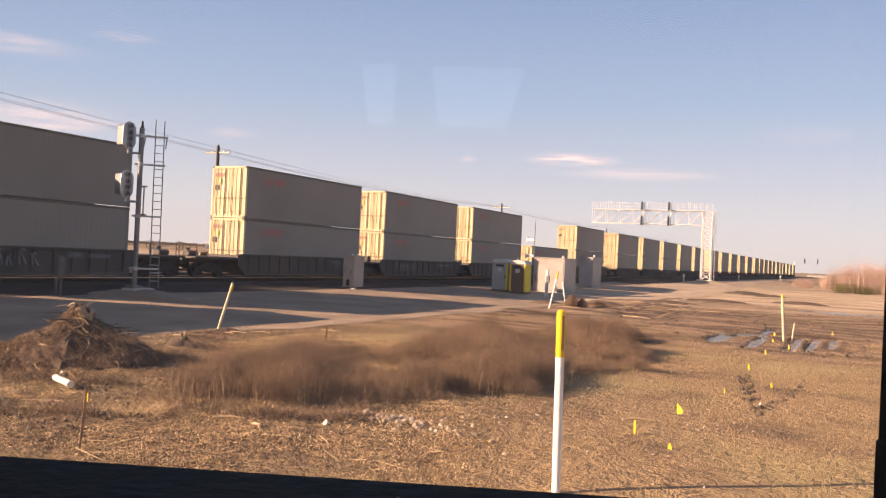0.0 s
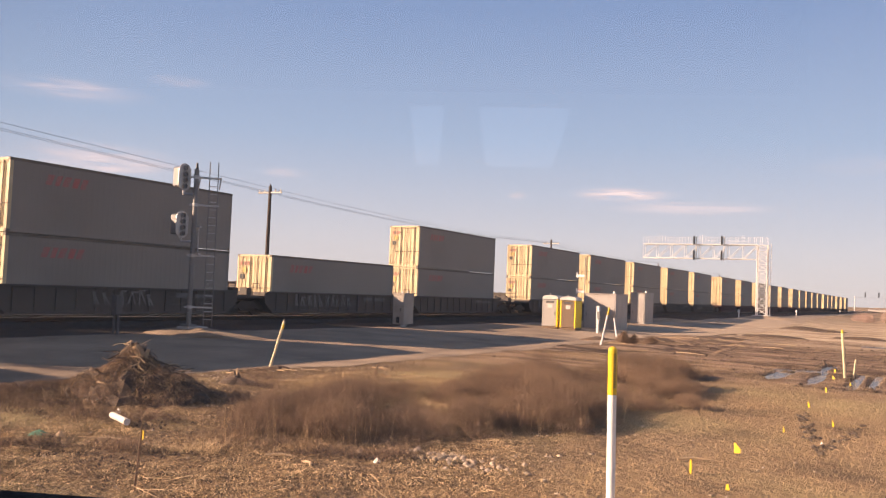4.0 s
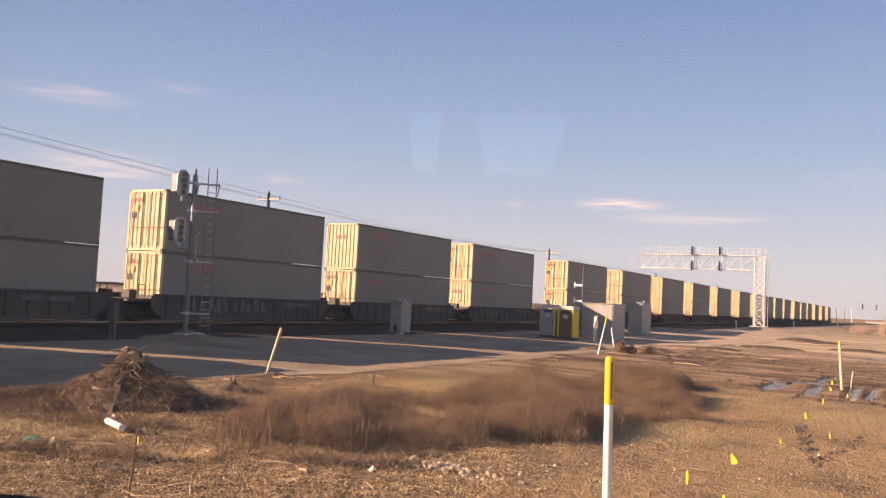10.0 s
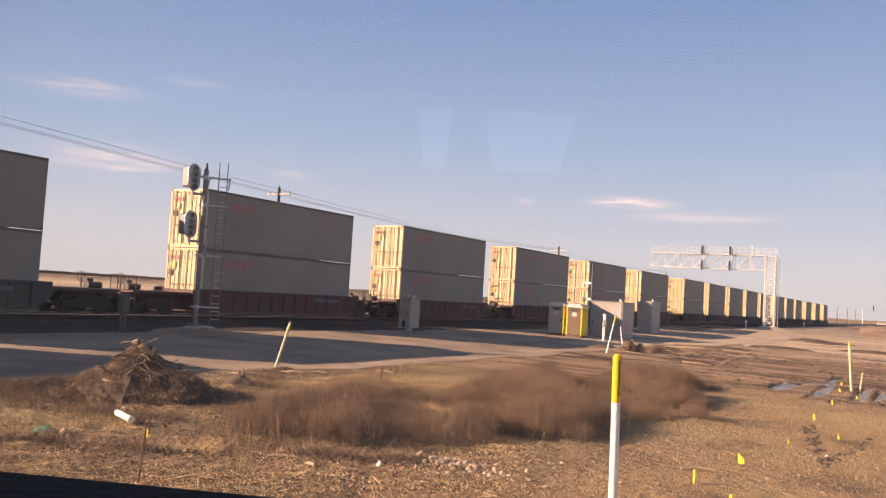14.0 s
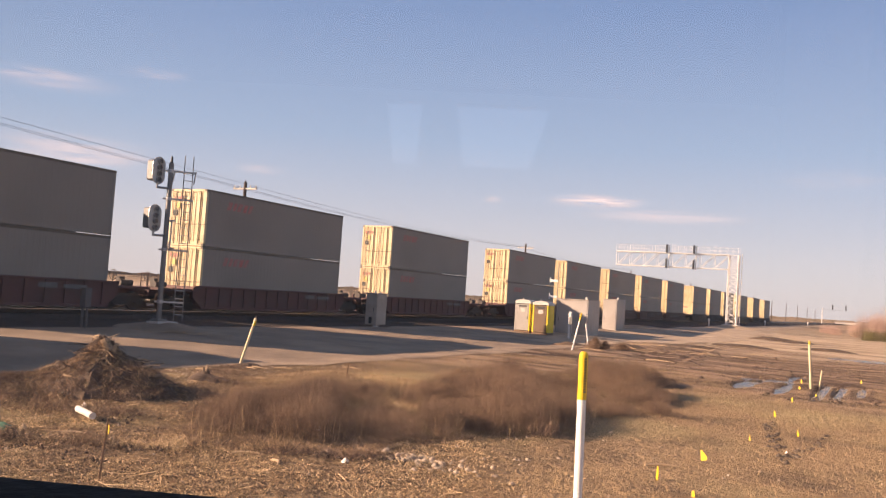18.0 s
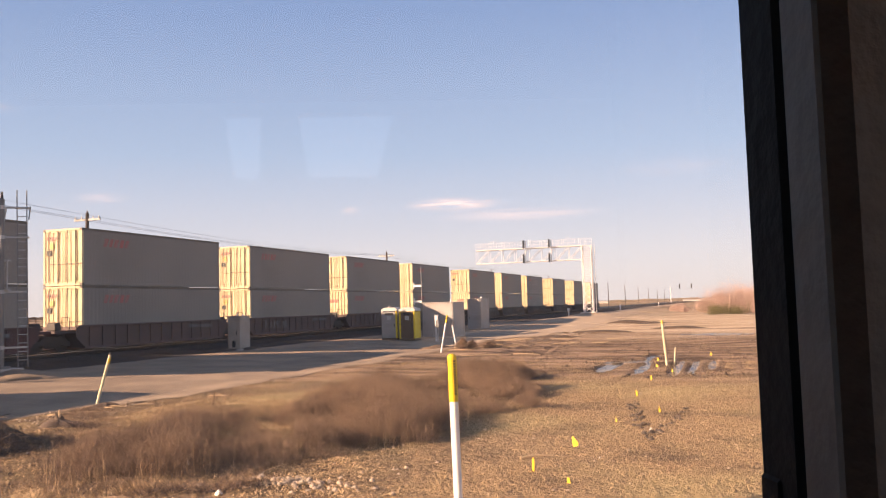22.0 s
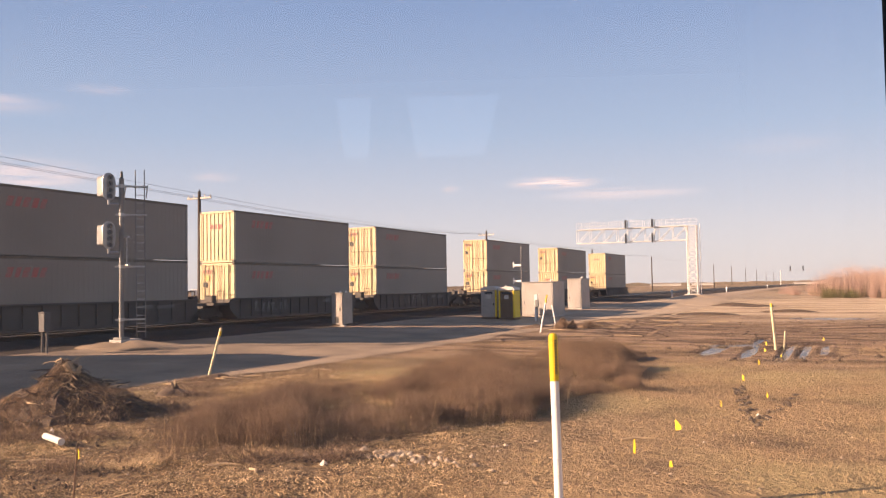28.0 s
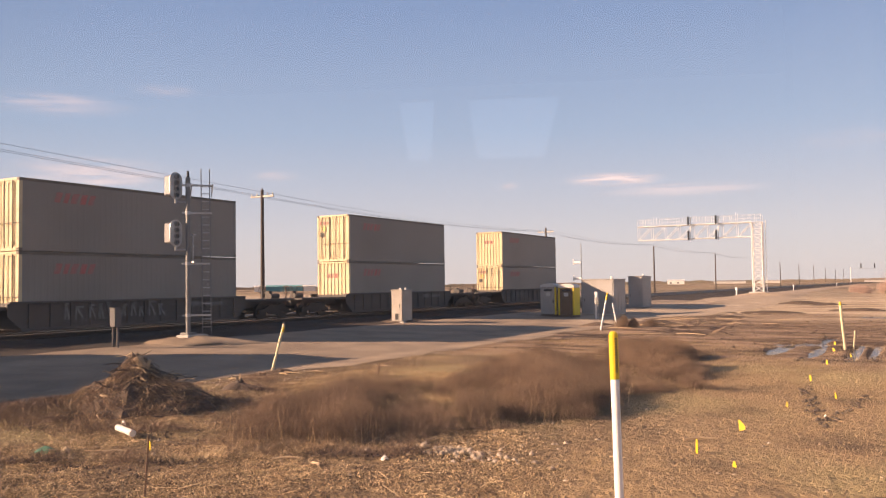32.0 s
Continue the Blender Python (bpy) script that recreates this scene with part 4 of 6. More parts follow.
heap("footing_mound", -18.6, 121.0, 4.2, 3.0, 0.35, SAND, "pale spoil heaped round a signal footing", "mound", 2, kind="structure")


def oval(w, h, n=10):
    r = w / 2
    o = [(math.cos(math.pi * i / n) * r, h / 2 - r + math.sin(math.pi * i / n) * r) for i in range(n + 1)]
    return o + [(-x, -y) for x, y in o]


def signal_mast():
    s = thing("signal_mast", pose(-25.9, 25.24, 0.55) @ Matrix.Scale(1.03, 4), "galvanised railway signal mast with two heads and a ladder", "signal mast")
    part("pole", Mesh().tube((0, 0, 0), (0, 0, 6.15), 0.095, 14), GALV_DULL, s)
    part("pole_cap", Mesh().tube((0, 0, 6.15), (0, 0, 6.42), 0.06, 10, 0.04), SIGNAL_BLACK, s)
    part("footing", Mesh().box(-0.32, 0.32, -0.32, 0.75, -0.45, -0.045, 0.02), CONCRETE, s, "concrete footing")
    part("base_flange", Mesh().box(-0.22, 0.22, -0.22, 0.22, -0.04, 0.05, 0.01), GALV_DULL, s)
    lad = part("ladder", Mesh().tube((0.38, 0.40, 0), (0.34, 0.36, 6.5), 0.022, 6), GALV_DULL, s, "galvanised ladder")
    part("ladder_rail", Mesh().tube((0.62, 0.62, 0), (0.58, 0.58, 6.5), 0.022, 6), GALV_DULL, lad)
    for i in range(19):
        z = 0.25 + i * 0.31
        part("rung", Mesh().tube((0.38 - 0.006 * z, 0.40 - 0.006 * z, z), (0.62 - 0.006 * z, 0.62 - 0.006 * z, z), 0.016, 5), GALV, lad)
    for z, w in ((5.85, 0.92), (4.75, 0.92), (2.75, 0.85), (0.72, 0.85)):
        part("bracket", Mesh().box(-0.22, w, -0.05, 0.05, z - 0.04, z + 0.03, 0.008, pose(0, 0, 0, 0, 0, 45)), GALV, s)
        part("bracket_band", Mesh().tube((0, 0, z - 0.07), (0, 0, z + 0.07), 0.115, 12), GALV, s)
    part("platform_rail", Mesh().tube((0, 0, 4.9), (0.12, 0.09, 5.8), 0.03, 6).tube((0.62, 0.64, 5.4), (0.66, 0.68, 5.9), 0.03, 6), GALV, s)
    part("stand_off_bar", Mesh().tube((0.16, 0.1, 2.8), (0.16, 0.1, 3.9), 0.03, 6).box(-0.08, 0.3, 0.02, 0.14, 3.86, 3.92).box(-0.08, 0.3, 0.02, 0.14, 2.78, 2.84), GALV, s)
    for z in (5.82, 3.95):
        m = pose(-0.33, -0.33, z, 0, 0, -92)
        head = part("signal_head", Mesh().box(-0.23, 0.23, -0.42, -0.012, -0.40, 0.40, 0.05, m), SIGNAL_GREY, s, "grey boxed signal housing")
        part("back_plate", Mesh().prism(oval(0.62, 1.08), m @ Matrix(((1, 0, 0, 0), (0, 0, 1, 0), (0, 1, 0, 0), (0, 0, 0, 1))), 0.03), GALV, head, "grey oval background plate")
        for k in (-0.36, -0.12, 0.12, 0.36):
            hood = Mesh().tube((0, 0.03, k), (0, 0.11, k), 0.10, 12, caps=False)
            hood.v = [tuple(m @ Vector(p)) for p in hood.v]
            part("hood", hood, GALV, head, "grey lens hood")
            lens = Mesh().tube((0, 0.03, k), (0, 0.06, k), 0.085, 12)
            lens.v = [tuple(m @ Vector(p)) for p in lens.v]
            part("lens", lens, LENS, head, "dark glass lens")
        part("arm", Mesh().tube((-0.33, -0.33, z - 0.40), (-0.33, -0.33, z - 0.70), 0.045, 8).tube((-0.33, -0.33, z - 0.66), (0, 0, z - 0.66), 0.045, 8), GALV, head)


signal_mast()
heap("mast_mound", -25.7, 25.4, 2.9, 2.5, 0.25, ROAD, "pale spoil heaped round a signal mast", "mound", 5, 0.6, kind="structure")


def relay_box(x, y, z):
    s = thing("relay_box", pose(x, y, z), "dull steel relay box on two legs beside the track", "relay box")
    part("cabinet", Mesh().box(-0.15, 0.15, -0.14, 0.14, 0.78, 1.45, 0.02), RELAY, s)
    part("lid", Mesh().box(-0.165, 0.165, -0.155, 0.155, 1.45, 1.49, 0.01), RELAY, s)
    for dx in (-0.12, 0.12):
        part("leg", Mesh().tube((dx, 0, 0), (dx, 0, 0.78), 0.045, 8), RELAY, s)


relay_box(-26.0, 21.74, 0.21)


def trackside_cabinet():
    s = thing("trackside_cabinet", pose(-26.43, 42.45, 0.24) @ Matrix.Scale(1.06, 4), "tall pale metal cabinet standing beside the railway", "cabinet")
    part("body", Mesh().box(-0.36, 0.36, -0.5, 0.5, 0.05, 1.74, 0.015), CABINET, s)
    part("door", Mesh().box(-0.32, 0.32, -0.53, -0.502, 0.12, 1.66, 0.006), CABINET, s)
    part("roof", Mesh().box(-0.40, 0.40, -0.56, 0.54, 1.742, 1.80, 0.015), CABINET, s)
    part("plinth", Mesh().box(-0.5, 0.5, -0.62, 0.62, -0.12, 0.05, 0.02), CONCRETE, s)
    part("door_handle", Mesh().box(0.16, 0.2, -0.56, -0.53, 0.8, 1.0), SIGNAL_BLACK, s)
    part("vent", Mesh().box(-0.1, 0.1, -0.545, -0.532, 0.16, 0.5), SIGNAL_BLACK, s, "dark vent slot")
    for dx in (-0.1, 0.25):
        part("lifting_eye", Mesh().tube((dx, 0, 1.8), (dx, 0, 1.9), 0.05, 8), PALE_STEEL, s)


trackside_cabinet()
heap("cabinet_mound", -26.7, 42.7, 1.6, 1.5, 0.18, SOIL, "low soil bank round a trackside cabinet", "mound", 8, kind="structure")


def bungalow(x, y, z, w, d, h, whip):
    """An aluminium signal house; x, y is its corner nearest to the camera."""
    s = thing("signal_bungalow", pose(x - w / 2, y + d / 2, z), "weathered aluminium signal equipment bungalow", "equipment shed", "bungalows by the railway")
    part("body", Mesh().box(-w / 2, w / 2, -d / 2, d / 2, 0.1, h, 0.02), ALU, s)
    part("roof", Mesh().box(-w / 2 - 0.05, w / 2 + 0.05, -d / 2 - 0.06, d / 2 + 0.05, h, h + 0.07, 0.02), ALU, s)
    part("skid", Mesh().box(-w / 2, w / 2, -d / 2, d / 2, -0.25, 0.1), CONCRETE, s)
    k = 1
    for i in range(k):
        x0 = -w / 2 + 0.06 + i * (w - 0.12) / k
        door = part("door", Mesh().box(x0 + 0.04, x0 + (w - 0.12) / k - 0.04, -d / 2 - 0.03, -d / 2 - 0.003, 0.2, h - 0.12, 0.006), ALU, s)
        part("door_handle", Mesh().box(x0 + 0.12, x0 + 0.16, -d / 2 - 0.07, -d / 2 - 0.03, 1.0, 1.2), SIGNAL_BLACK, door)
    for i in range(4):
        y0 = -d / 2 + (i + 0.5) * d / 4
        part("panel_seam", Mesh().box(w / 2 + 0.001, w / 2 + 0.015, y0 - 0.02, y0 + 0.02, 0.12, h - 0.02), ALU, s)
    part("roof_vent", Mesh().tube((w / 4, 0, h + 0.06), (w / 4, 0, h + 0.26), 0.09, 10), PALE_STEEL, s)
    if whip:
        ax, ay = -w / 2 - 0.05, -d / 2 + 0.1
        part("antenna_mast", Mesh().tube((ax, ay, 0), (ax, ay, 5.3), 0.032, 8), GALV_DULL, s, "thin grey antenna mast")
        for zz in (2.72, 3.92):
            part("antenna", Mesh().box(ax - 0.58, ax, ay - 0.06, ay + 0.06, zz - 0.09, zz + 0.09, 0.02).box(ax - 0.66, ax - 0.58, ay - 0.05, ay + 0.05, zz - 0.2, zz + 0.26, 0.02), POST_WHITE, s, "white panel antenna")
    return s


bungalow(-19.68, 61.1, 0.02, 2.46, 2.8, 2.58, True)
bungalow(-22.3, 77.7, 0.09, 1.33, 2.85, 2.82, False)


def meter_post(x, y):
    s = thing("meter_post", pose(x, y, float(land(x, y))), "pale steel meter post beside an equipment bungalow", "meter post")
    part("post", Mesh().box(-0.10, 0.10, -0.06, 0.06, -0.1, 1.75, 0.015), PALE_STEEL, s)
    part("meter_box", Mesh().box(-0.02, 0.22, -0.16, -0.061, 0.95, 1.45, 0.02), GALV_DULL, s, "dull grey meter box")
    part("conduit", Mesh().tube((0.10, -0.1, 0), (0.10, -0.1, 0.95), 0.025, 6), GALV_DULL, s)
    part("post_cap", Mesh().box(-0.13, 0.13, -0.09, 0.09, 1.75, 1.80, 0.01), PALE_STEEL, s)


meter_post(-18.9, 54.9)


def toilet(x, y, face, side, label, posts):
    s = thing("portable_toilet", pose(x, y, float(land(x, y))), label, "portable toilet", "portable toilets by the road")
    w = 0.56
    part("base", Mesh().box(-w - 0.03, w + 0.03, -w - 0.03, w + 0.03, 0, 0.14, 0.03), WC_BROWN, s)
    for sx in (-1, 1):
        part("side_panel", Mesh().box(min(sx * w, sx * (w - 0.04)), max(sx * w, sx * (w - 0.04)), -w + 0.05, w - 0.05, 0.14, 1.98, 0.01), side, s)
        for sy in (-1, 1):
            part("corner_post", Mesh().box(min(sx * (w + 0.02), sx * (w - 0.1)), max(sx * (w + 0.02), sx * (w - 0.1)), min(sy * (w + 0.02), sy * (w - 0.1)), max(sy * (w + 0.02), sy * (w - 0.1)), 0.14, 2.02, 0.025), posts if sx < 0 else WC_YELLOW, s)
    part("back_panel", Mesh().box(-w + 0.1, w - 0.1, w - 0.04, w, 0.14, 1.98), side, s)
    door = part("door", Mesh().box(-w + 0.1, w - 0.1, -w - 0.012, -w + 0.04, 0.16, 1.96, 0.012), face, s)
    part("latch", Mesh().box(w - 0.22, w - 0.15, -w - 0.05, -w - 0.012, 0.95, 1.12), VENT_DARK, door)
    part("door_sign", Mesh().box(-0.16, 0.16, -w - 0.02, -w - 0.012, 1.42, 1.68), WC_WHITE, door, "pale sign")
    part("door_vent", Mesh().box(-0.3, 0.3, -w - 0.018, -w - 0.012, 1.76, 1.9), VENT_DARK, door)
    o = [(-w - 0.03, 0), (w + 0.03, 0), (w + 0.01, 0.14), (0.36, 0.24), (0, 0.27), (-0.36, 0.24), (-w - 0.01, 0.14)]
    part("roof", Mesh().prism(o, Matrix(((1, 0, 0, 0), (0, 0, 1, -w - 0.03), (0, 1, 0, 2.02), (0, 0, 0, 1))), 2 * w + 0.06), WC_WHITE, s, "white translucent roof")
    part("vent_pipe", Mesh().tube((-0.35, 0.35, 2.1), (-0.35, 0.35, 2.42), 0.05, 8), WC_GREY, s)


toilet(-22.6, 56.1, WC_GREY, WC_GREY, "grey portable toilet with yellow corner posts", WC_GREY)
toilet(-21.2, 55.9, WC_BROWN, WC_YELLOW, "yellow portable toilet with a dark brown door", WC_YELLOW)


# ---------------------------------------------------------------- power line
POLE_X, POLE_Y = -42.3, [-5.4, 48.6, 103.6, 155.2, 209.0, 263.0, 317.0, 370.0, 425.0, 480.0, 540.0, 600.0]
for i, y in enumerate(POLE_Y):
    s = thing("utility_pole", pose(POLE_X, y, 0.3), "dark creosoted wooden utility pole with a pale crossarm", "utility pole", "poles of the power line")
    h = 9.3 if i < 3 else 8.7
    h += 2.2 if i == 0 else 0
    part("shaft", Mesh().tube((0, 0, -0.3), (0, 0, h), 0.17, 10, 0.115), POLE_WOOD, s)
    if i < 3:
        part("crossarm", Mesh().box(-1.1, 1.1, -0.06, 0.06, h - 0.55, h - 0.43, 0.01), CROSSARM, s, "bleached crossarm")
        for dx in (-1.0, -0.5, 0.5, 1.0):
            part("insulator", Mesh().tube((dx, 0, h - 0.43), (dx, 0, h - 0.22), 0.05, 8, 0.03), CROSSARM, s)
        part("insulator", Mesh().tube((0, 0, h), (0, 0, h + 0.16), 0.05, 8, 0.03), POLE_WOOD, s)
wires = thing("power_line", pose(0, 0, 0), "thin dark overhead wires sagging between the poles", "power line")
for dx, dz in ((-1.0, 8.95), (-0.5, 8.95), (1.0, 8.95)):
    me = Mesh()
    for a, b in zip([-60.0] + POLE_Y[:5], POLE_Y[:5] + [POLE_Y[5]]):
        n = 14
        lift = 2.2 if b < 60 else 0.0
        pts = [(POLE_X + dx, a + (b - a) * k / n, 0.3 + dz + lift * (1 - k / n) - (0.4 if lift else 2.2) * (k / n) * (1 - k / n)) for k in range(n + 1)]
        for p, q in zip(pts, pts[1:]):
            me.tube(p, q, 0.010, 4, caps=False)
    part("wire", me, WIRE, wires)


# ---------------------------------------------------------------- markers in the field
def marker_post(x, y, top, r, height, split, tip_xy, label):
    """A tube post with a rounded yellow cap; tip_xy is how far it leans."""
    zb = float(land(x, y))
    s = thing("marker_post", pose(x, y, zb), label, "marker post", "marker posts in the field")
    h = top - zb
    a, b = Vector((0, 0, -0.1)), Vector((tip_xy[0], tip_xy[1], h))
    m = a.lerp(b, (h - split) / h)
    part("tube", Mesh().tube(a, m, r, 18), POST_WHITE, s, "white tube", smooth=False)
    cap = Mesh().tube(m, b - (b - a).normalized() * r * 0.8, r * 1.04, 18, caps=False)
    q = (b - a).to_track_quat("Z", "Y").to_matrix()
    c0 = b - (b - a).normalized() * r * 0.8
    prev = [c0 + q @ Vector((math.cos(2 * math.pi * i / 18) * r * 1.04, math.sin(2 * math.pi * i / 18) * r * 1.04, 0)) for i in range(18)]
    for k in range(1, 5):
        t = math.pi / 2 * k / 4
        ring = [c0 + q @ Vector((math.cos(2 * math.pi * i / 18) * r * 1.04 * math.cos(t), math.sin(2 * math.pi * i / 18) * r * 1.04 * math.cos(t), r * 0.9 * math.sin(t))) for i in range(18)]
        cap.add(prev + ring, [(i, (i + 1) % 18, 18 + (i + 1) % 18, 18 + i) for i in range(18)])
        prev = ring
    part("cap", cap, POST_YELLOW, s, "yellow domed cap")
    return s, m, b, r


s, m, b, r = marker_post(-2.690, 8.366, 1.865, 0.044, 1.8, 0.455, (-0.034, 0.006), "white tube marker post with a yellow domed cap")
bars = Mesh()
for i in range(13):
    z = 0.075 + i * 0.026
    p = m.lerp(b, z / 0.455)
    w = 0.030 if i % 3 else 0.024
    bars.add([(r * 1.06 * math.cos(a), r * 1.06 * math.sin(a), dz) for dz in (-0.008, 0.008) for a in (-1.05, -0.85, -0.62, -0.4)], [(0, 1, 5, 4), (1, 2, 6, 5), (2, 3, 7, 6)], Matrix.Translation(p))
part("warning_text", bars, VENT_DARK, s, "dark lettering bars")


def stake(name, base, top, r, mat, label, tip=None, square=False):
    zb = float(land(base[0], base[1]))
    s = thing(name, pose(base[0], base[1], zb), label, "stake", "stakes in the field")
    a, b = Vector((0, 0, -0.12)), Vector((top[0] - base[0], top[1] - base[1], top[2] - zb))
    part("shaft", Mesh().tube(a, b, r, 4 if square else 12), mat, s)
    if tip:
        part("tip", Mesh().tube(b, b + (b - a).normalized() * tip[0], r * tip[1], 10, r * tip[1] * 0.8), tip[2], s)
    return s


stake("leaning_post", (-15.88, 18.53), (-15.59, 18.77, 1.33), 0.038, STAKE_CREAM, "leaning sun-bleached yellow post with a dark tip", (0.08, 0.5, VENT_DARK))
part("sleeve", Mesh().tube((0.255, 0.21, 1.15), (0.28, 0.232, 1.28), 0.041, 12), POST_YELLOW, bpy.data.objects["leaning_post"], "yellow sleeve")
stake("leaning_post", (-14.2, 41.73), (-13.86, 41.73, 1.50), 0.045, POST_WHITE, "white post with a yellow top leaning beside another", (0.40, 1.05, POST_YELLOW))
stake("leaning_post", (-15.75, 49.3), (-15.98, 49.3, 1.18), 0.045, POST_WHITE, "short white post leaning beside another")
stake("leaning_post", (-2.25, 31.56), (-2.36, 31.56, 1.50), 0.042, STAKE_CREAM, "slim leaning post of faded yellow plastic", (0.12, 1.0, POST_YELLOW))
stake("survey_stake", (-7.66, 6.77), (-7.68, 6.86, 0.71), 0.014, LATH, "thin brown wooden survey stake", square=True)
part("ribbon", Mesh().prism([(0, 0), (0.035, -0.015), (0.04, -0.09), (0.012, -0.11)], pose(0.0, 0.08, 0.66, 90, 0, -20), 0.003), FLAG, bpy.data.objects["survey_stake"], "yellow ribbon end")
stake("survey_stake", (-2.05, 32.3), (-1.98, 32.3, 0.62), 0.028, STAKE_CREAM, "short pale lath stake beside a marker post", square=True)
stake("survey_stake", (-12.55, 18.9), (-12.5, 18.9, 0.35), 0.02, LATH, "short broken lath stake in the weeds", square=True)

for i, (x, y, lean, turn) in enumerate([(-2.75, 11.93, 8, -58), (-2.55, 14.05, -4, -22), (-2.13, 11.19, 10, -30), (-2.25, 17.13, 3, -66), (-2.32, 21.7, -8, -40), (-1.56, 18.8, 5, -60), (-2.35, 26.06, 2, -45), (-2.58, 31.0, -6, -30), (-2.75, 33.6, 6, -35), (-1.95, 29.2, 3, -50), (-0.9, 37.0, 4, -20)]):
    s = thing("survey_flag", pose(x, y, float(land(x, y)), 0, lean, turn) @ Matrix.Scale(1.0 if i < 2 else 0.72, 4), "small yellow vinyl survey flag on a wire", "survey flag", "survey flags in the grass")
    h = 0.19 if i != 2 else 0.10
    part("wire", Mesh().tube((0, 0, -0.05), (0, 0, h), 0.0035, 5), WIRE, s)
    k = [(0, 0), (0.10, 0.015), (0.11, 0.07), (0.055, 0.13), (0.02, 0.17), (0, 0.17)] if i % 2 else [(0, 0), (0.075, -0.02), (0.085, 0.10), (0.04, 0.19), (0, 0.17)]
    part("flag", Mesh().prism(k, pose(0, 0, h - 0.17, 90, 0, 0), 0.004), FLAG, s, "yellow vinyl flag")


# ---------------------------------------------------------------- debris in the field
def root_pile():
    cx, cy = -13.7, 12.0
    s = thing("root_pile", pose(cx, cy, float(land(cx, cy))), "uprooted stump and root pile heaped with dry weeds", "debris pile")
    rnd = random.Random(8)

    def top(x, y):
        q = math.hypot(x / 1.75, y / 1.4)
        peak = 0.36 * math.exp(-((x + 0.05) ** 2 + y * y) / 0.10)
        return (max(0.0, 0.66 * (1 - q ** 1.9)) + peak) * (1 + 0.40 * noise.noise(Vector((x * 2.9, y * 2.9, 1)))) - 0.04

    core = Mesh()
    n, rings = 44, 16
    core.v.append((0, 0, top(0, 0)))
    for i in range(1, rings + 1):
        q = i / rings
        for j in range(n):
            a = 2 * math.pi * j / n
            w = 1 + 0.3 * noise.noise(Vector((math.cos(a) * 2, math.sin(a) * 2, 3)))
            x, y = math.cos(a) * 1.9 * q * w, math.sin(a) * 1.55 * q * w
            core.v.append((x, y, top(x / w, y / w) + 0.09 * noise.noise(Vector((x * 7, y * 7, 4))) - 0.04 * q))
    core.f = [(0, 1 + j, 1 + (j + 1) % n) for j in range(n)]
    for i in range(rings - 1):
        a, b = 1 + i * n, 1 + (i + 1) * n
        core.f += [(a + j, b + j, b + (j + 1) % n, a + (j + 1) % n) for j in range(n)]
    part("soil_core", core, SOIL, s, "dark clotted soil")
    part("stump", Mesh().tube((0.12, 0.02, 0.78), (-0.02, -0.03, 1.00), 0.10, 9, 0.085).tube((0.12, 0.06, 0.7), (0.2, 0.12, 0.95), 0.06, 8, 0.03), WOOD_PALE, s, "pale broken stump end")
    for k in range(300):
        a = rnd.uniform(0, 2 * math.pi)
        q = rnd.uniform(0.05, 1.02)
        x, y = math.cos(a) * 1.8 * q, math.sin(a) * 1.45 * q
        p = Vector((x, y, top(x, y) + 0.02))
        t = a + rnd.uniform(-1.7, 1.7)
        d = Vector((math.cos(t), math.sin(t), rnd.uniform(-0.75, 0.25))).normalized()
        me, r = Mesh(), rnd.uniform(0.006, 0.028)
        for _ in range(4):
            e = p + d * rnd.uniform(0.06, 0.16)
            e.z = max(e.z, top(e.x, e.y) - 0.01)
            me.tube(p, e, r, 5, r * 0.75)
            p, r = e, r * 0.75
            d = (d + Vector((rnd.uniform(-0.6, 0.6), rnd.uniform(-0.6, 0.6), rnd.uniform(-0.5, 0.3)))).normalized()
        part("root", me, WOOD_PALE if k % 4 == 0 else ROOT, s)
    return s


root_pile()
st = thing("tree_stump", pose(-14.0, 15.2, float(land(-14.0, 15.2))), "small broken grey stump beside the gravel", "stump")
part("trunk", Mesh().tube((0, 0, -0.1), (0.04, 0, 0.20), 0.11, 9, 0.09), ROOT, st)
for k, (dx, dy, dz) in enumerate(((0.02, 0.03, 0.36), (-0.06, 0.0, 0.30), (0.10, -0.02, 0.27))):
    part("splinter", Mesh().tube((dx * 0.6 + 0.02, dy, 0.16), (dx, dy, dz), 0.05, 5, 0.012), WOOD_PALE if k == 0 else ROOT, st)
heap("stump_soil", -13.95, 15.2, 0.75, 0.5, 0.17, SOIL, "crumbled soil heaped round a stump", "soil bank", 17, 0.5)
heap("post_soil", -15.6, 18.6, 0.7, 0.5, 0.14, SOIL, "crumbled soil heaped round a post", "soil bank", 18, 0.5)
pipe = thing("pipe_offcut", pose(-11.18, 9.52, 0.10, 0, 3, -21), "short white pipe offcut lying in the straw", "pipe offcut")
part("tube", Mesh().tube((-0.33, 0, 0), (0.33, 0, 0.02), 0.052, 18, caps=False).tube((-0.33, 0, 0), (0.33, 0, 0.02), 0.042, 18, caps=False), PIPE_WHITE, pipe)
part("rim", Mesh().tube((0.31, 0, 0.02), (0.34, 0, 0.02), 0.055, 18), PIPE_WHITE, pipe)
gb = heap("plastic_sheet", -11.35, 8.22, 0.32, 0.22, 0.09, BAG_GREEN, "crumpled green plastic sheet half buried in straw", "plastic sheet", 12, 0.6, 22)
heap("foam_lump", -11.0, 8.3, 0.13, 0.1, 0.08, WOOD_PALE, "pale tan lump beside a green sheet", "debris", 3, 0.5, 14)


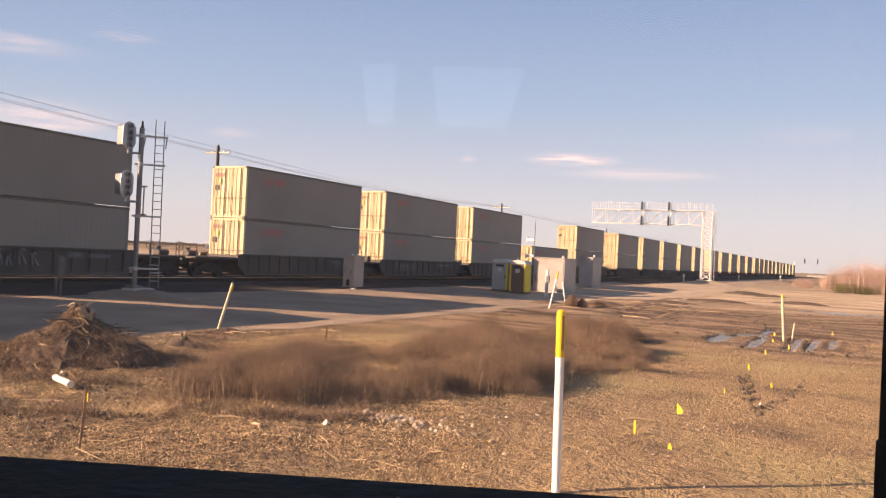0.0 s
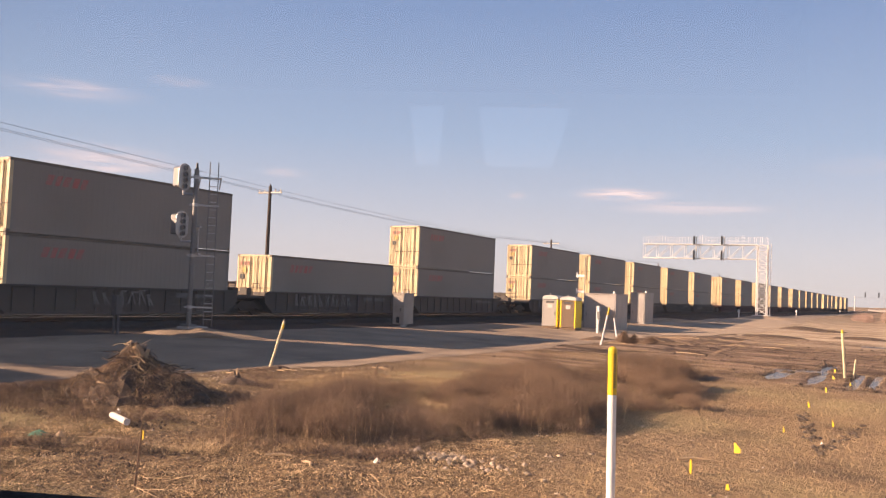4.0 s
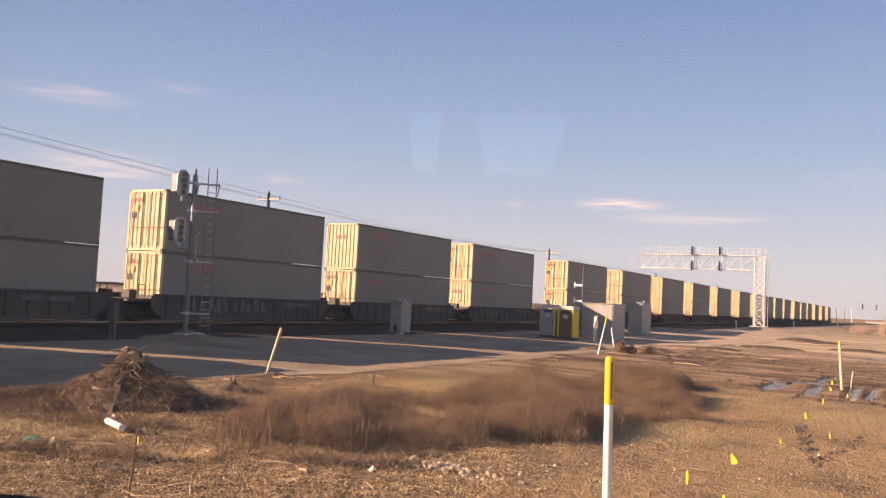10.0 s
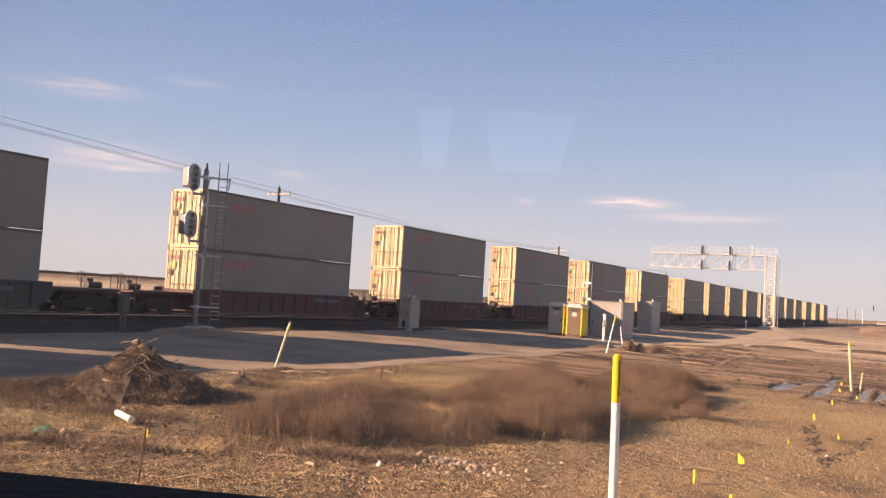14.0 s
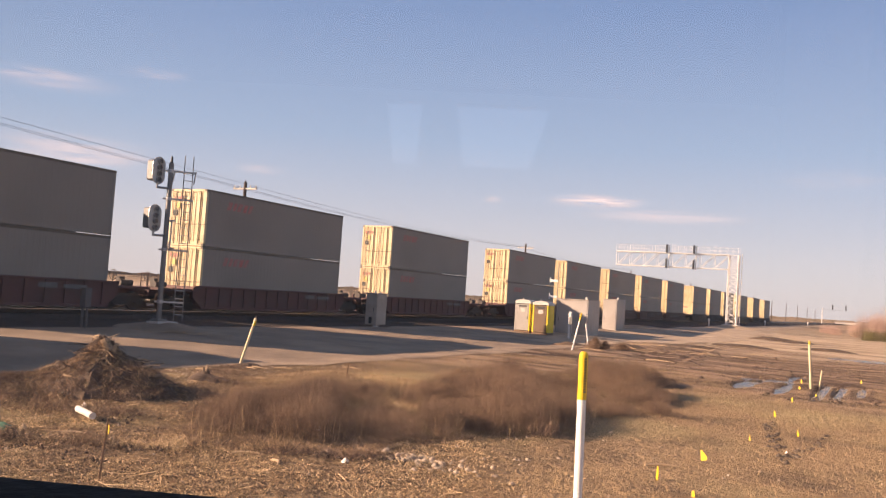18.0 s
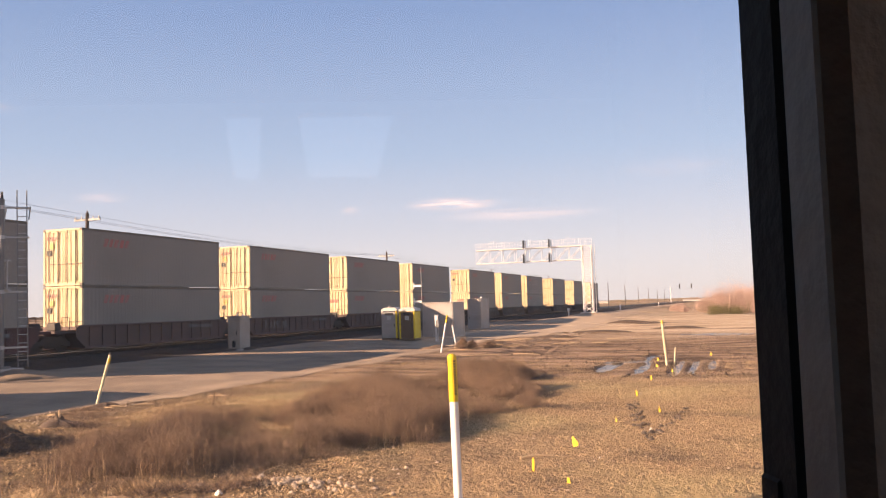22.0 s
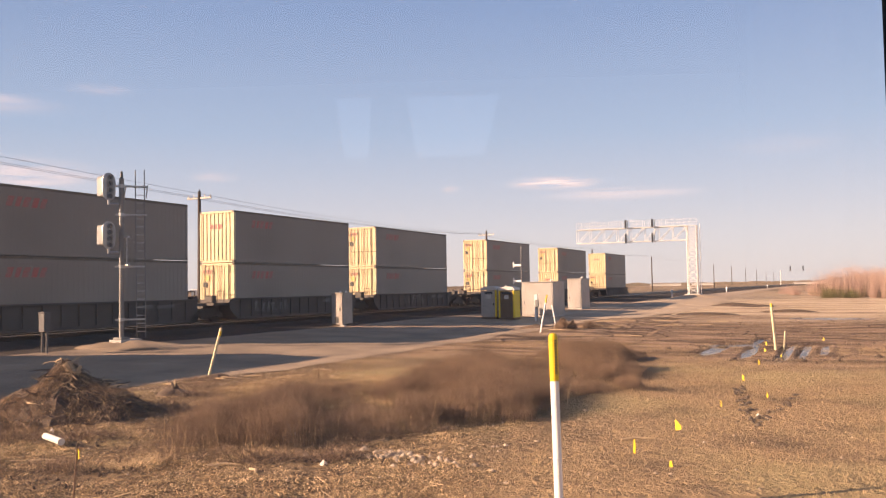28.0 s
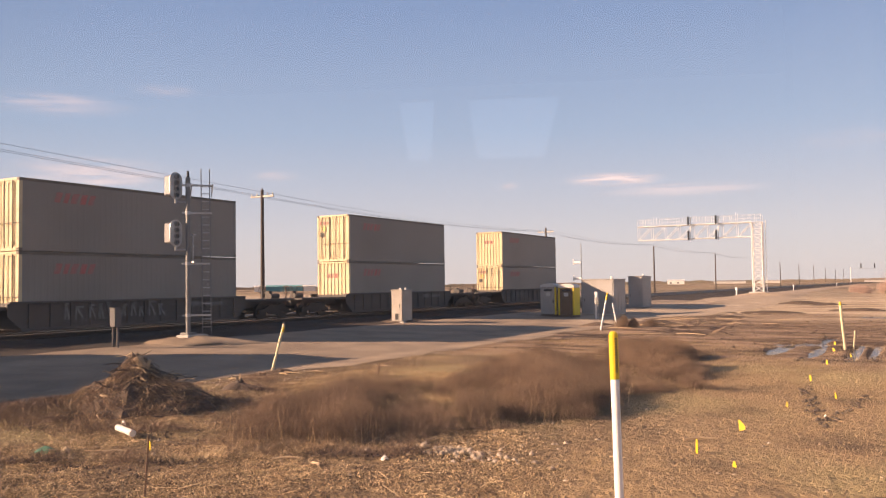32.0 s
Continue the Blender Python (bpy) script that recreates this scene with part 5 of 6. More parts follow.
def scatter_rocks(name, cx, cy, spread_x, spread_y, k, lo, hi, mat, label, seed):
    rg = np.random.default_rng(seed)
    x, y = cx + rg.normal(0, spread_x, k), cy + rg.normal(0, spread_y, k)
    r = rg.uniform(lo, hi, k)
    v = oct_v[None] * rg.uniform(0.55, 1.3, (k, 6, 1)) * r[:, None, None] * np.array([1.2, 1, 0.8]) + np.stack([x, y, land(x, y) + r * 0.25], -1)[:, None]
    f = oct_f[None] + (np.arange(k) * 6)[:, None, None]
    tagged(new(name, fast_mesh(name, v.reshape(-1, 3), f.reshape(-1, 3), mat)), label, "rubble", kind="stuff")


heap("weed_bank", -15.4, 10.8, 1.8, 0.8, 0.20, SOIL, "low bank of soil and dead weeds beside a root pile", "soil bank", 21, 0.5)
for x, y, wx, wy, k, sd in ((-10.4, 7.6, 0.9, 0.10, 240, 51), (-9.0, 8.6, 0.5, 0.14, 160, 52), (-7.8, 9.75, 0.5, 0.16, 200, 53), (-6.9, 9.9, 0.45, 0.14, 140, 54), (-11.6, 10.1, 0.6, 0.2, 160, 55)):
    scatter_rocks("clod_bank", x, y, wx, wy, k // 2, 0.012, 0.04, SOIL, "low bank of crumbled soil and straw", sd)
for x0, y0, x1, y1, k, sd in ((-2.38, 20.6, -1.45, 15.3, 60, 56), (-1.02, 19.6, -1.45, 15.3, 50, 57)):
    for q in range(6):
        scatter_rocks("furrow_clods", x0 + (x1 - x0) * (q + 0.5) / 6, y0 + (y1 - y0) * (q + 0.5) / 6, 0.05, 0.30, k // 6, 0.02, 0.06, ROOT, "dark clods of a broken furrow in the grass", sd + 10 * q)
scatter_rocks("rubble", -5.6, 10.4, 0.45, 0.25, 110, 0.02, 0.07, RUBBLE, "small heap of pale broken rubble in the grass", 3)
scatter_rocks("field_stones", -6.5, 11, 5.0, 4.0, 260, 0.012, 0.04, RUBBLE, "scattered pale stones and chips in the straw", 6)
scatter_rocks("mud_clods", -3, 44, 7.0, 8.0, 420, 0.02, 0.08, SOIL, "dark clods of churned mud", 9)
scatter_rocks("mud_clods", -1.0, 28.0, 1.2, 0.6, 50, 0.03, 0.08, SOIL, "dark clods beside the wheel ruts", 10)
scatter_rocks("gravel_chips", -16.5, 22, 1.6, 10.0, 1600, 0.012, 0.035, RUBBLE, "loose gravel chips along the road edge", 11)
for x, y, rx, ry, h, sd in ((-13.2, 48.5, 1.8, 1.0, 0.22, 1), (-10.5, 92, 2.8, 1.2, 0.30, 2), (-7.5, 88, 2.2, 1.0, 0.22, 3), (-11.5, 58, 2.6, 0.8, 0.18, 4), (-15.9, 46.5, 1.3, 0.7, 0.2, 6), (-9.5, 66, 3.0, 0.9, 0.17, 7), (-4.0, 72, 3.0, 1.0, 0.2, 8)):
    heap("spoil_mound", x, y, rx, ry, h, SOIL, "low dark heap of churned spoil", "spoil mound", sd, 0.5)
rnd_b = random.Random(12)
fallen = [(rnd_b.uniform(-13.8, -7), rnd_b.uniform(38, 56), rnd_b.uniform(-40, 40), rnd_b.uniform(0.7, 1.8)) for _ in range(22)]
for x, y, a, L in fallen + [(-2.9, 12.9, 30, 0.5), (-9.2, 26.5, 15, 0.9), (-13.9, 21.2, -10, 0.7), (-15.0, 17.2, 30, 0.6), (-12.5, 17.6, -35, 0.8), (-15.3, 18.5, 10, 0.7), (-15.15, 18.2, -25, 0.5), (-15.5, 17.1, 40, 0.6), (-15.7, 16.9, -10, 0.45), (-14.7, 19.0, 20, 0.5), (-8.9, 9.3, -15, 0.5), (-7.6, 9.2, 25, 0.45), (-6.9, 8.9, -40, 0.35), (-10.3, 8.6, 30, 0.4)]:
    b_ = thing("dead_branch", pose(x, y, float(land(x, y)) + 0.03, 0, 0, a), "bleached dead branch lying on the ground", "branch", "dead branches on the ground")
    part("stick", Mesh().tube((-L / 2, 0, 0), (0, 0.04, 0.02), 0.02, 6, 0.018).tube((0, 0.04, 0.02), (L / 2, 0, 0.01), 0.018, 6, 0.01), WOOD_PALE, b_)

for x, y, r, h in ((-12.25, 10.4, 0.09, 0.07), (-8.2, 11.6, 0.12, 0.12), (-6.36, 9.7, 0.11, 0.07), (-2.0, 13.2, 0.05, 0.02), (-1.5, 16.2, 0.06, 0.06)):
    heap("litter_scrap", x, y, r, r * 0.7, h, PIPE_WHITE, "small crumpled white scrap lying in the field", "litter", x, 0.6, 12)

# ---------------------------------------------------------------- weeds, straw, grass
def blades(name, x, y, h, w, lean, mat, label, category, seed, joints=1, z0=0.0):
    """Thin upright blades, each a bent strip of triangles, or one triangle with no joint."""
    rg = np.random.default_rng(seed)
    k = len(x)
    z = land(x, y) + z0
    a = rg.uniform(0, 2 * np.pi, k)
    d = np.stack([np.cos(a), np.sin(a)], -1)
    t = rg.uniform(0, 2 * np.pi, k)
    ln = (lean * rg.uniform(0.2, 1.0, k) * h)[:, None] * np.stack([np.cos(t), np.sin(t)], -1)
    wd = (w * rg.uniform(0.6, 1.2, k))[:, None] * d
    base = np.stack([x, y], -1)
    mid = base + ln * 0.35
    top = base + ln
    hh = h * rg.uniform(0.75, 1.0, k)
    if joints == 0:
        V = np.stack([np.concatenate([base - wd, z[:, None]], 1), np.concatenate([base + wd, z[:, None]], 1), np.concatenate([top, (z + hh)[:, None]], 1)], 1)
        return tagged(new(name, fast_mesh(name, V.reshape(-1, 3), np.arange(3 * k).reshape(-1, 3), mat)), label, category, kind="stuff")
    V = np.stack([np.concatenate([base - wd, z[:, None]], 1), np.concatenate([base + wd, z[:, None]], 1), np.concatenate([mid + wd * 0.7, (z + hh * 0.55)[:, None]], 1), np.concatenate([mid - wd * 0.7, (z + hh * 0.55)[:, None]], 1), np.concatenate([top, (z + hh)[:, None]], 1)], 1)
    i = np.arange(k)[:, None] * 5
    F = np.concatenate([i + np.array([[0, 1, 2]]), i + np.array([[0, 2, 3]]), i + np.array([[3, 2, 4]])])
    return tagged(new(name, fast_mesh(name, V.reshape(-1, 3), F, mat)), label, category, kind="stuff")


def weed_here(x, y):
    """How thick the tall weeds stand, 0 to 1."""
    lo = np.interp(y, [9, 10.5, 12, 14.2, 16, 18, 22, 25, 28, 31], [-9.4, -10.4, -10.9, -11.3, -10.8, -10.2, -9.8, -9.4, -8.9, -8.2])
    hi = np.interp(y, [9, 10, 10.5, 11.6, 13, 14, 17, 19, 23, 27, 31], [-8.3, -7.7, -6.5, -6.1, -5.6, -5.2, -4.8, -4.7, -5.0, -5.9, -7.4])
    e = 0.5 * waves(x, y, 0.6, 8)
    m = step(x, lo - 0.5 + e, lo + 0.9 + e) * (1 - step(x, hi - 0.8 + e, hi + 0.35 + e)) * step(y, 8.8, 9.8) * (1 - step(y, 28, 31.5))
    thick = 0.45 * np.exp(-((x + 6.2) ** 2 / 2.5 + (y - 14.5) ** 2 / 9))
    return m * np.clip(0.54 + thick + 0.95 * waves(x, y, 0.85, 4), 0.03, 1)


rng = np.random.default_rng(21)
# bushy dead weeds: bare stems that carry airy crowns of fine twigs
k = 5600
cx, cy = rng.uniform(-12, -3.6, k), rng.uniform(8.8, 31.5, k)
keep = rng.random(k) < weed_here(cx, cy) ** 1.3
cx, cy = cx[keep], cy[keep]
ch = (0.20 + 0.54 * weed_here(cx, cy)) * rng.uniform(0.65, 1.15, len(cx)) * (0.9 + 0.35 * waves(cx, cy, 0.7, 3))
cr = rng.uniform(0.16, 0.36, len(cx))
m_ = 460
rad = np.sqrt(rng.random(len(cx) * m_)) * np.repeat(cr, m_)
ang = rng.uniform(0, 2 * np.pi, len(rad))
px, py = np.repeat(cx, m_) + np.cos(ang) * rad, np.repeat(cy, m_) + np.sin(ang) * rad
dome = np.sqrt(np.clip(1 - (rad / np.repeat(cr, m_)) ** 2, 0.05, 1))
pz = np.repeat(ch, m_) * (0.62 + 0.40 * dome * rng.uniform(-1.1, 1.0, len(px)))
blades("tall_weeds", px, py, rng.uniform(0.04, 0.12, len(px)), 0.0020, 1.3, WEED, "thicket of bushy dead brown weeds", "weeds", 31, joints=0, z0=np.maximum(pz - 0.05, 0))
# their upright stems
k2 = len(cx) * 7
pick = rng.integers(0, len(cx), k2)
blades("weed_stems", cx[pick] + rng.normal(0, 0.13, k2), cy[pick] + rng.normal(0, 0.13, k2), ch[pick] * rng.uniform(0.55, 1.08, k2), 0.0026, 0.22, WEED, "dead upright stems of the weeds", "weeds", 32)
# dark twig infill added between the stems to deepen their shade
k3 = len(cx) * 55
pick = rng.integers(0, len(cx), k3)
blades("weed_shade_twigs", cx[pick] + rng.normal(0, 0.2, k3), cy[pick] + rng.normal(0, 0.2, k3), rng.uniform(0.04, 0.14, k3), 0.0028, 1.2, DARK_TWIGS, "dark twigs added as shade beneath dead weeds", "weeds", 40, joints=0, z0=rng.uniform(0, 0.5, k3) * ch[pick])
# pale upright stalks at the near edge
k = 4200
x, y = rng.uniform(-10.5, -4.4, k), rng.uniform(9, 18, k)
keep = (rng.random(k) < 1.5 * weed_here(x, y) * np.clip(0.5 + waves(x, y, 0.3, 5), 0.1, 1)) & (x > np.interp(y, [9, 11, 13, 15, 18], [-10, -8.6, -7.0, -6.2, -5.9]))
blades("pale_stalks", x[keep], y[keep], rng.uniform(0.3, 0.72, keep.sum()), 0.0026, 0.22, STRAW, "pale dry stalks along the weeds", "weeds", 33)
# low berms of raked straw and dead stems
for sd, (x0, y0, x1, y1, sp, hb) in enumerate(((-11.6, 7.0, -9.3, 8.4, 0.16, 0.16), (-9.4, 8.3, -7.4, 9.9, 0.18, 0.15), (-7.7, 9.4, -5.9, 10.2, 0.18, 0.13), (-12.6, 9.6, -10.6, 10.4, 0.22, 0.15), (-16.5, 10.0, -13.6, 10.7, 0.3, 0.18), (-12.9, 13.4, -10.6, 12.6, 0.3, 0.14), (-15.9, 18.0, -13.0, 15.0, 0.3, 0.12))):
    kb = 5200
    q = rng.random(kb)
    bump = 0.5 + 0.5 * np.sin(q * 23 + sd * 2) * np.sin(q * 9 + sd)
    x, y = x0 + (x1 - x0) * q + rng.normal(0, sp, kb), y0 + (y1 - y0) * q + rng.normal(0, sp, kb)
    far_apart = (bump > 0.38) & (rng.random(kb) < bump)
    x, y, bump, kb = x[far_apart], y[far_apart], bump[far_apart], int(far_apart.sum())
    blades("straw_berm", x, y, rng.uniform(0.03, 0.11, kb), 0.0038, 2.2, WEED if sd % 3 != 1 else STRAW, "low berm of raked straw and dead stems", "straw", 70 + sd, z0=hb * bump * rng.random(kb))
# a dead bush beside the leaning posts
for bx, by, br, bh in ((-13.5, 43.4, 0.38, 0.55), (-13.1, 43.8, 0.30, 0.38), (-13.9, 44.6, 0.5, 0.42), (-12.6, 45.2, 0.6, 0.25)):
    k = 1500
    a, q = rng.uniform(0, 2 * np.pi, k), np.abs(rng.normal(0, 0.5, k))
    x, y = bx + np.cos(a) * br * q, by + np.sin(a) * br * q
    blades("dead_bush", x, y, rng.uniform(0.10, 0.30, k), 0.005, 0.9, WEED, "dead brown bush beside two leaning posts", "bush", 39, z0=bh * np.exp(-q ** 2) * rng.random(k))
# low tangles left and right of the thicket
k = 110000
x, y = rng.uniform(-17, 4, k), rng.uniform(6, 34, k)
keep = (rng.random(k) < 0.55 * np.clip(waves(x, y, 1.0, 9) - 0.1, 0, 1)) & (x > road_edge(y) + 0.2) & ((x < -8) | (rng.random(k) < 0.15))
blades("low_tangle", x[keep], y[keep], rng.uniform(0.06, 0.24, keep.sum()), 0.0035, 1.0, WEED, "low tangle of dead weeds", "weeds", 38, z0=rng.uniform(0, 0.08, keep.sum()))
# short grass
k = 300000
x, y = rng.uniform(-15, 7, k), 4.5 + 30 * rng.random(k) ** 1.4
keep = (weed_here(x, y) < 0.4) & (x > road_edge(y) + rng.normal(0.1, 0.3, k)) & (rng.random(k) < (0.5 + 0.4 * waves(x, y, 1.7, 2) + 0.25 * waves(x, y, 0.5, 1)) * np.where((x < -4.2) & (y < 14), 0.35, 1)) & (np.abs(x) < 0.95 * y + 6)
blades("short_grass", x[keep], y[keep], rng.uniform(0.025, 0.09, keep.sum()), 0.0026, 1.0, GRASS, "short trampled winter grass", "grass", 34)
# lying straw: many short chips, few long stalks
k = 300000
x, y = rng.uniform(-14, -1.5, k), 5 + 15 * rng.random(k) ** 1.2
keep = (rng.random(k) < 0.5 + 0.75 * waves(x, y, 0.55, 6)) & (x > road_edge(y) + 0.1) & (weed_here(x, y) < 0.5) & (x < -2.4 - 0.5 * (y - 6) + rng.normal(0, 0.55, k))
x, y = x[keep], y[keep]
k = len(x)
a, L, w, zt = rng.uniform(0, np.pi, k), rng.uniform(0.007, 0.022, k), rng.uniform(0.004, 0.009, k), rng.uniform(0.004, 0.03, k)
long_ = rng.random(k) < 0.006
L = np.where(long_, rng.uniform(0.2, 0.5, k), L)
dx, dy = np.cos(a) * L / 2, np.sin(a) * L / 2
zz = land(x, y) + zt
til = rng.uniform(-0.6, 0.6, k) * np.minimum(L, 0.12)
V = np.stack([np.stack([x - dx - np.sin(a) * w, y - dy + np.cos(a) * w, zz - til], -1), np.stack([x - dx + np.sin(a) * w, y - dy - np.cos(a) * w, zz - til], -1), np.stack([x + dx + np.sin(a) * w, y + dy - np.cos(a) * w, zz + til], -1), np.stack([x + dx - np.sin(a) * w, y + dy + np.cos(a) * w, zz + til], -1), np.stack([x - dx, y - dy, zz - til + w], -1), np.stack([x + dx, y + dy, zz + til + w], -1)], 1)
i = np.arange(k)[:, None] * 6
F = np.concatenate([i + np.array([[0, 3, 5, 4]]), i + np.array([[1, 4, 5, 2]]), i + np.array([[0, 1, 2, 3]])])
tagged(new("lying_straw", fast_mesh("lying_straw", V.reshape(-1, 3), F, STRAW)), "loose pale straw chips and broken stalks on the ground", "straw", kind="stuff")
# dry stalks over the root pile and the debris beside it
k = 22000
a, q = rng.uniform(0, 2 * np.pi, k), rng.random(k) ** 0.6
x, y = -13.7 + np.cos(a) * 1.8 * q, 12.0 + np.sin(a) * 1.45 * q
pile = 0.66 * np.clip(1 - q ** 1.9, 0, 1) + 0.36 * np.exp(-((x + 13.75) ** 2 + (y - 12) ** 2) / 0.10) - 0.03 + 0.05 * waves(x, y, 0.2, 3)
for nm, part_of, mat, lab in (("pile_straw", slice(0, 16000), WEED, "dry stalks hanging over a root pile"), ("pile_fibres", slice(16000, k), STRAW, "pale root fibres and straw on a root pile")):
    blades(nm, x[part_of], y[part_of], rng.uniform(0.03, 0.13, k)[part_of], 0.0032, 2.2, mat, lab, "straw", 35, z0=pile[part_of])
k = 22000
x, y = rng.normal(-15.0, 1.5, k), rng.normal(10.6, 0.8, k)
blades("debris_tangle", x, y, rng.uniform(0.04, 0.14, k), 0.004, 2.2, WEED, "tangle of dead weeds and roots beside a pile", "weeds", 37, z0=rng.uniform(0, 0.2, k) * np.exp(-((x + 15.3) / 1.2) ** 2))
# dead litter over the churned ground past the weeds
k = 52000
x, y = rng.uniform(-15, 6, k), rng.uniform(31, 66, k)
keep = (rng.random(k) < np.clip(waves(x * 0.5, y, 1.5, 4) - 0.12, 0, 1)) & (x > road_edge(y) + 0.3)
blades("ground_litter", x[keep], y[keep], rng.uniform(0.03, 0.12, keep.sum()), 0.008, 2.0, DARK_TWIGS, "dark dead litter over churned ground", "litter", 41, z0=rng.uniform(0, 0.04, keep.sum()))
# grass tufts beyond the road edge and far grass
k = 42000
x, y = rng.uniform(-16, 22, k), 32 + 90 * rng.random(k) ** 1.3
keep = (rng.random(k) < 0.35 + 0.6 * waves(x, y, 4.0, 7)) & (x > road_edge(y) + 1.2) & ~sand_keep(x, y)
blades("far_grass", x[keep], y[keep], rng.uniform(0.03, 0.10, keep.sum()), 0.0065, 1.2, GRASS, "sparse winter grass over churned ground", "grass", 36)


def thicket(name, x0, y0, w, d, h, count, seed, mat, label):
    """Bare shrubs: bundles of forking twigs."""
    rg = np.random.default_rng(seed)
    px, py = x0 + rg.normal(0, w, count), y0 + rg.normal(0, d, count)
    k = 320
    sx, sy = np.repeat(px, k) + rg.normal(0, 0.5, count * k), np.repeat(py, k) + rg.normal(0, 0.5, count * k)
    hh = np.repeat(h * rg.uniform(0.45, 1.0, count), k) * rg.uniform(0.25, 1.0, count * k)
    low = blades(name, sx, sy, hh, 0.014, 0.34, mat, label, "shrubs", seed)
    k2 = count * 420
    i = rg.integers(0, len(sx), k2)
    blades(name, sx[i] + rg.normal(0, 0.35, k2), sy[i] + rg.normal(0, 0.35, k2), rg.uniform(0.3, 0.9, k2), 0.011, 1.0, mat, label, "shrubs", seed + 1, z0=hh[i] * rg.uniform(0.2, 0.95, k2))


thicket("bare_thicket", 4.2, 158, 4.6, 12, 6.0, 74, 41, TWIG, "leafless reddish shrub thicket beside the field")
thicket("bare_thicket", 13, 128, 4.5, 9, 5.4, 44, 43, TWIG, "leafless reddish shrub thicket beside the field")
thicket("bare_thicket", -2.5, 195, 4.0, 16, 2.2, 24, 47, TWIG, "low leafless brush beside the field")
thicket("bare_thicket", 2.0, 150, 4.2, 12, 2.0, 26, 45, BRUSH_GREEN, "low olive brush at the foot of a thicket")


# ---------------------------------------------------------------- distance
def far_strip(name, dist, b0, b1, lo, hi, seed, mat, label):
    """A far belt of scrub: an uneven ridge in two rows."""
    me = Mesh()
    n = int((b1 - b0) / 0.12)
    for i in range(n + 1):
        b = radians(b0 + (b1 - b0) * i / n)
        h = lo + (hi - lo) * (0.5 + 0.5 * noise.noise(Vector((i * 0.13 + seed, 0, 0)))) * (0.7 + 0.5 * noise.noise(Vector((i * 0.9, seed, 0))))
        for r, z in ((dist, -2), (dist + 3, h), (dist + 24, h * 0.8), (dist + 30, -2)):
            me.v.append((-math.sin(b) * r, math.cos(b) * r, z))
    me.f = [(4 * i + j, 4 * i + j + 1, 4 * i + j + 5, 4 * i + j + 4) for i in range(n) for j in range(3)]
    solid(name, me, mat, pose(0, 0, 0), label, "scrub", kind="stuff")


def lineside_scrub():
    """A low bank of scrub behind the far track."""
    me = Mesh()
    ys = spaced(-45, 420, -40, 160, 0.45, 1.04)
    for i, y in enumerate(ys):
        h = 0.30 + 0.2 * noise.noise(Vector((y * 0.23, 0, 2))) + 0.12 * noise.noise(Vector((y * 1.1, 4, 0)))
        for x, z in ((-44.2, 0.25), (-44.9, 0.25 + h * 0.55), (-46.2, 0.25 + h), (-48.0, 0.25 + h * 0.8), (-50.0, 0.2)):
            me.v.append((x + 0.3 * noise.noise(Vector((y * 0.8, x, z))), y, z + 0.12 * noise.noise(Vector((y * 2.1, x * 2, 7)))))
    me.f = [(5 * i + j, 5 * i + j + 1, 5 * i + j + 6, 5 * i + j + 5) for i in range(len(ys) - 1) for j in range(4)]
    solid("lineside_scrub", me, LINESIDE, pose(0, 0, 0), "low brown bank of scrub behind the railway", "scrub", kind="stuff")


lineside_scrub()
far_strip("far_scrub", 900, -60, 120, 2.2, 5.5, 3, FAR_BRUSH, "hazy brown scrub along the horizon")
far_strip("far_scrub", 480, 6, 100, 0.3, 1.8, 9, FAR_BRUSH, "low brown scrub across the far fields")
for bdeg, r, w, h, mat, lab in ((10.6, 780, 26, 2.6, CONCRETE, "long pale low building far away"), (13.9, 760, 14, 4.6, FAR_WHITE, "small white building far away"), (8.2, 820, 18, 2.8, CONCRETE, "long pale low building far away"), (41.2, 420, 5, 3.6, FAR_WHITE, "small pale shed far away"), (40.2, 430, 9, 3.6, FAR_TEAL, "teal metal shed far beyond the railway"), (38.9, 440, 9, 3.6, FAR_TEAL, "teal metal shed far beyond the railway"), (38.0, 425, 6, 3.6, FAR_WHITE, "small pale shed far away"), (31.0, 240, 7, 3.2, HEAP_RED, "red steel stack beyond the railway"), (1.9, 700, 24, 2.0, CONCRETE, "low pale building beside the railway far away"), (0.6, 880, 36, 2.6, CONCRETE, "long pale low building far away")):
    b = radians(bdeg)
    s = thing("far_building", pose(-math.sin(b) * r, math.cos(b) * r, 0, 0, 0, bdeg), lab, "building")
    part("wall", Mesh().box(-w / 2, w / 2, -5, 5, -1, h * 0.82), mat, s)
    part("roof", Mesh().add([(-w / 2 - 0.3, -5.3, h * 0.8), (w / 2 + 0.3, -5.3, h * 0.8), (w / 2 + 0.3, 5.3, h * 0.8), (-w / 2 - 0.3, 5.3, h * 0.8), (-w / 2 - 0.3, 0, h), (w / 2 + 0.3, 0, h)], [(0, 1, 5, 4), (2, 3, 4, 5), (0, 4, 3), (1, 2, 5), (0, 3, 2, 1)]), mat, s)
    for i in range(int(w / 6) if h > 4 else 0):
        part("window", Mesh().box(-w / 2 + 2 + i * 6, -w / 2 + 3.6 + i * 6, -5.06, -5.0, 1.2, 2.4), VENT_DARK, s)
fs = thing("far_signal", pose(-28, 560, 0), "distant signal gantry beside the railway", "signal")
part("mast", Mesh().tube((-7.6, 0, 0), (-7.6, 0, 9.6), 0.22, 6), PALE_STEEL, fs)
part("arm", Mesh().box(-8, 6, -0.06, 0.06, 8.76, 8.86), GALV_DULL, fs)
for dx in (-2.0, 5.2):
    part("signal_head", Mesh().box(dx - 0.32, dx + 0.32, -0.4, 0.4, 9.0, 11.9, 0.1), SIGNAL_BLACK, fs)
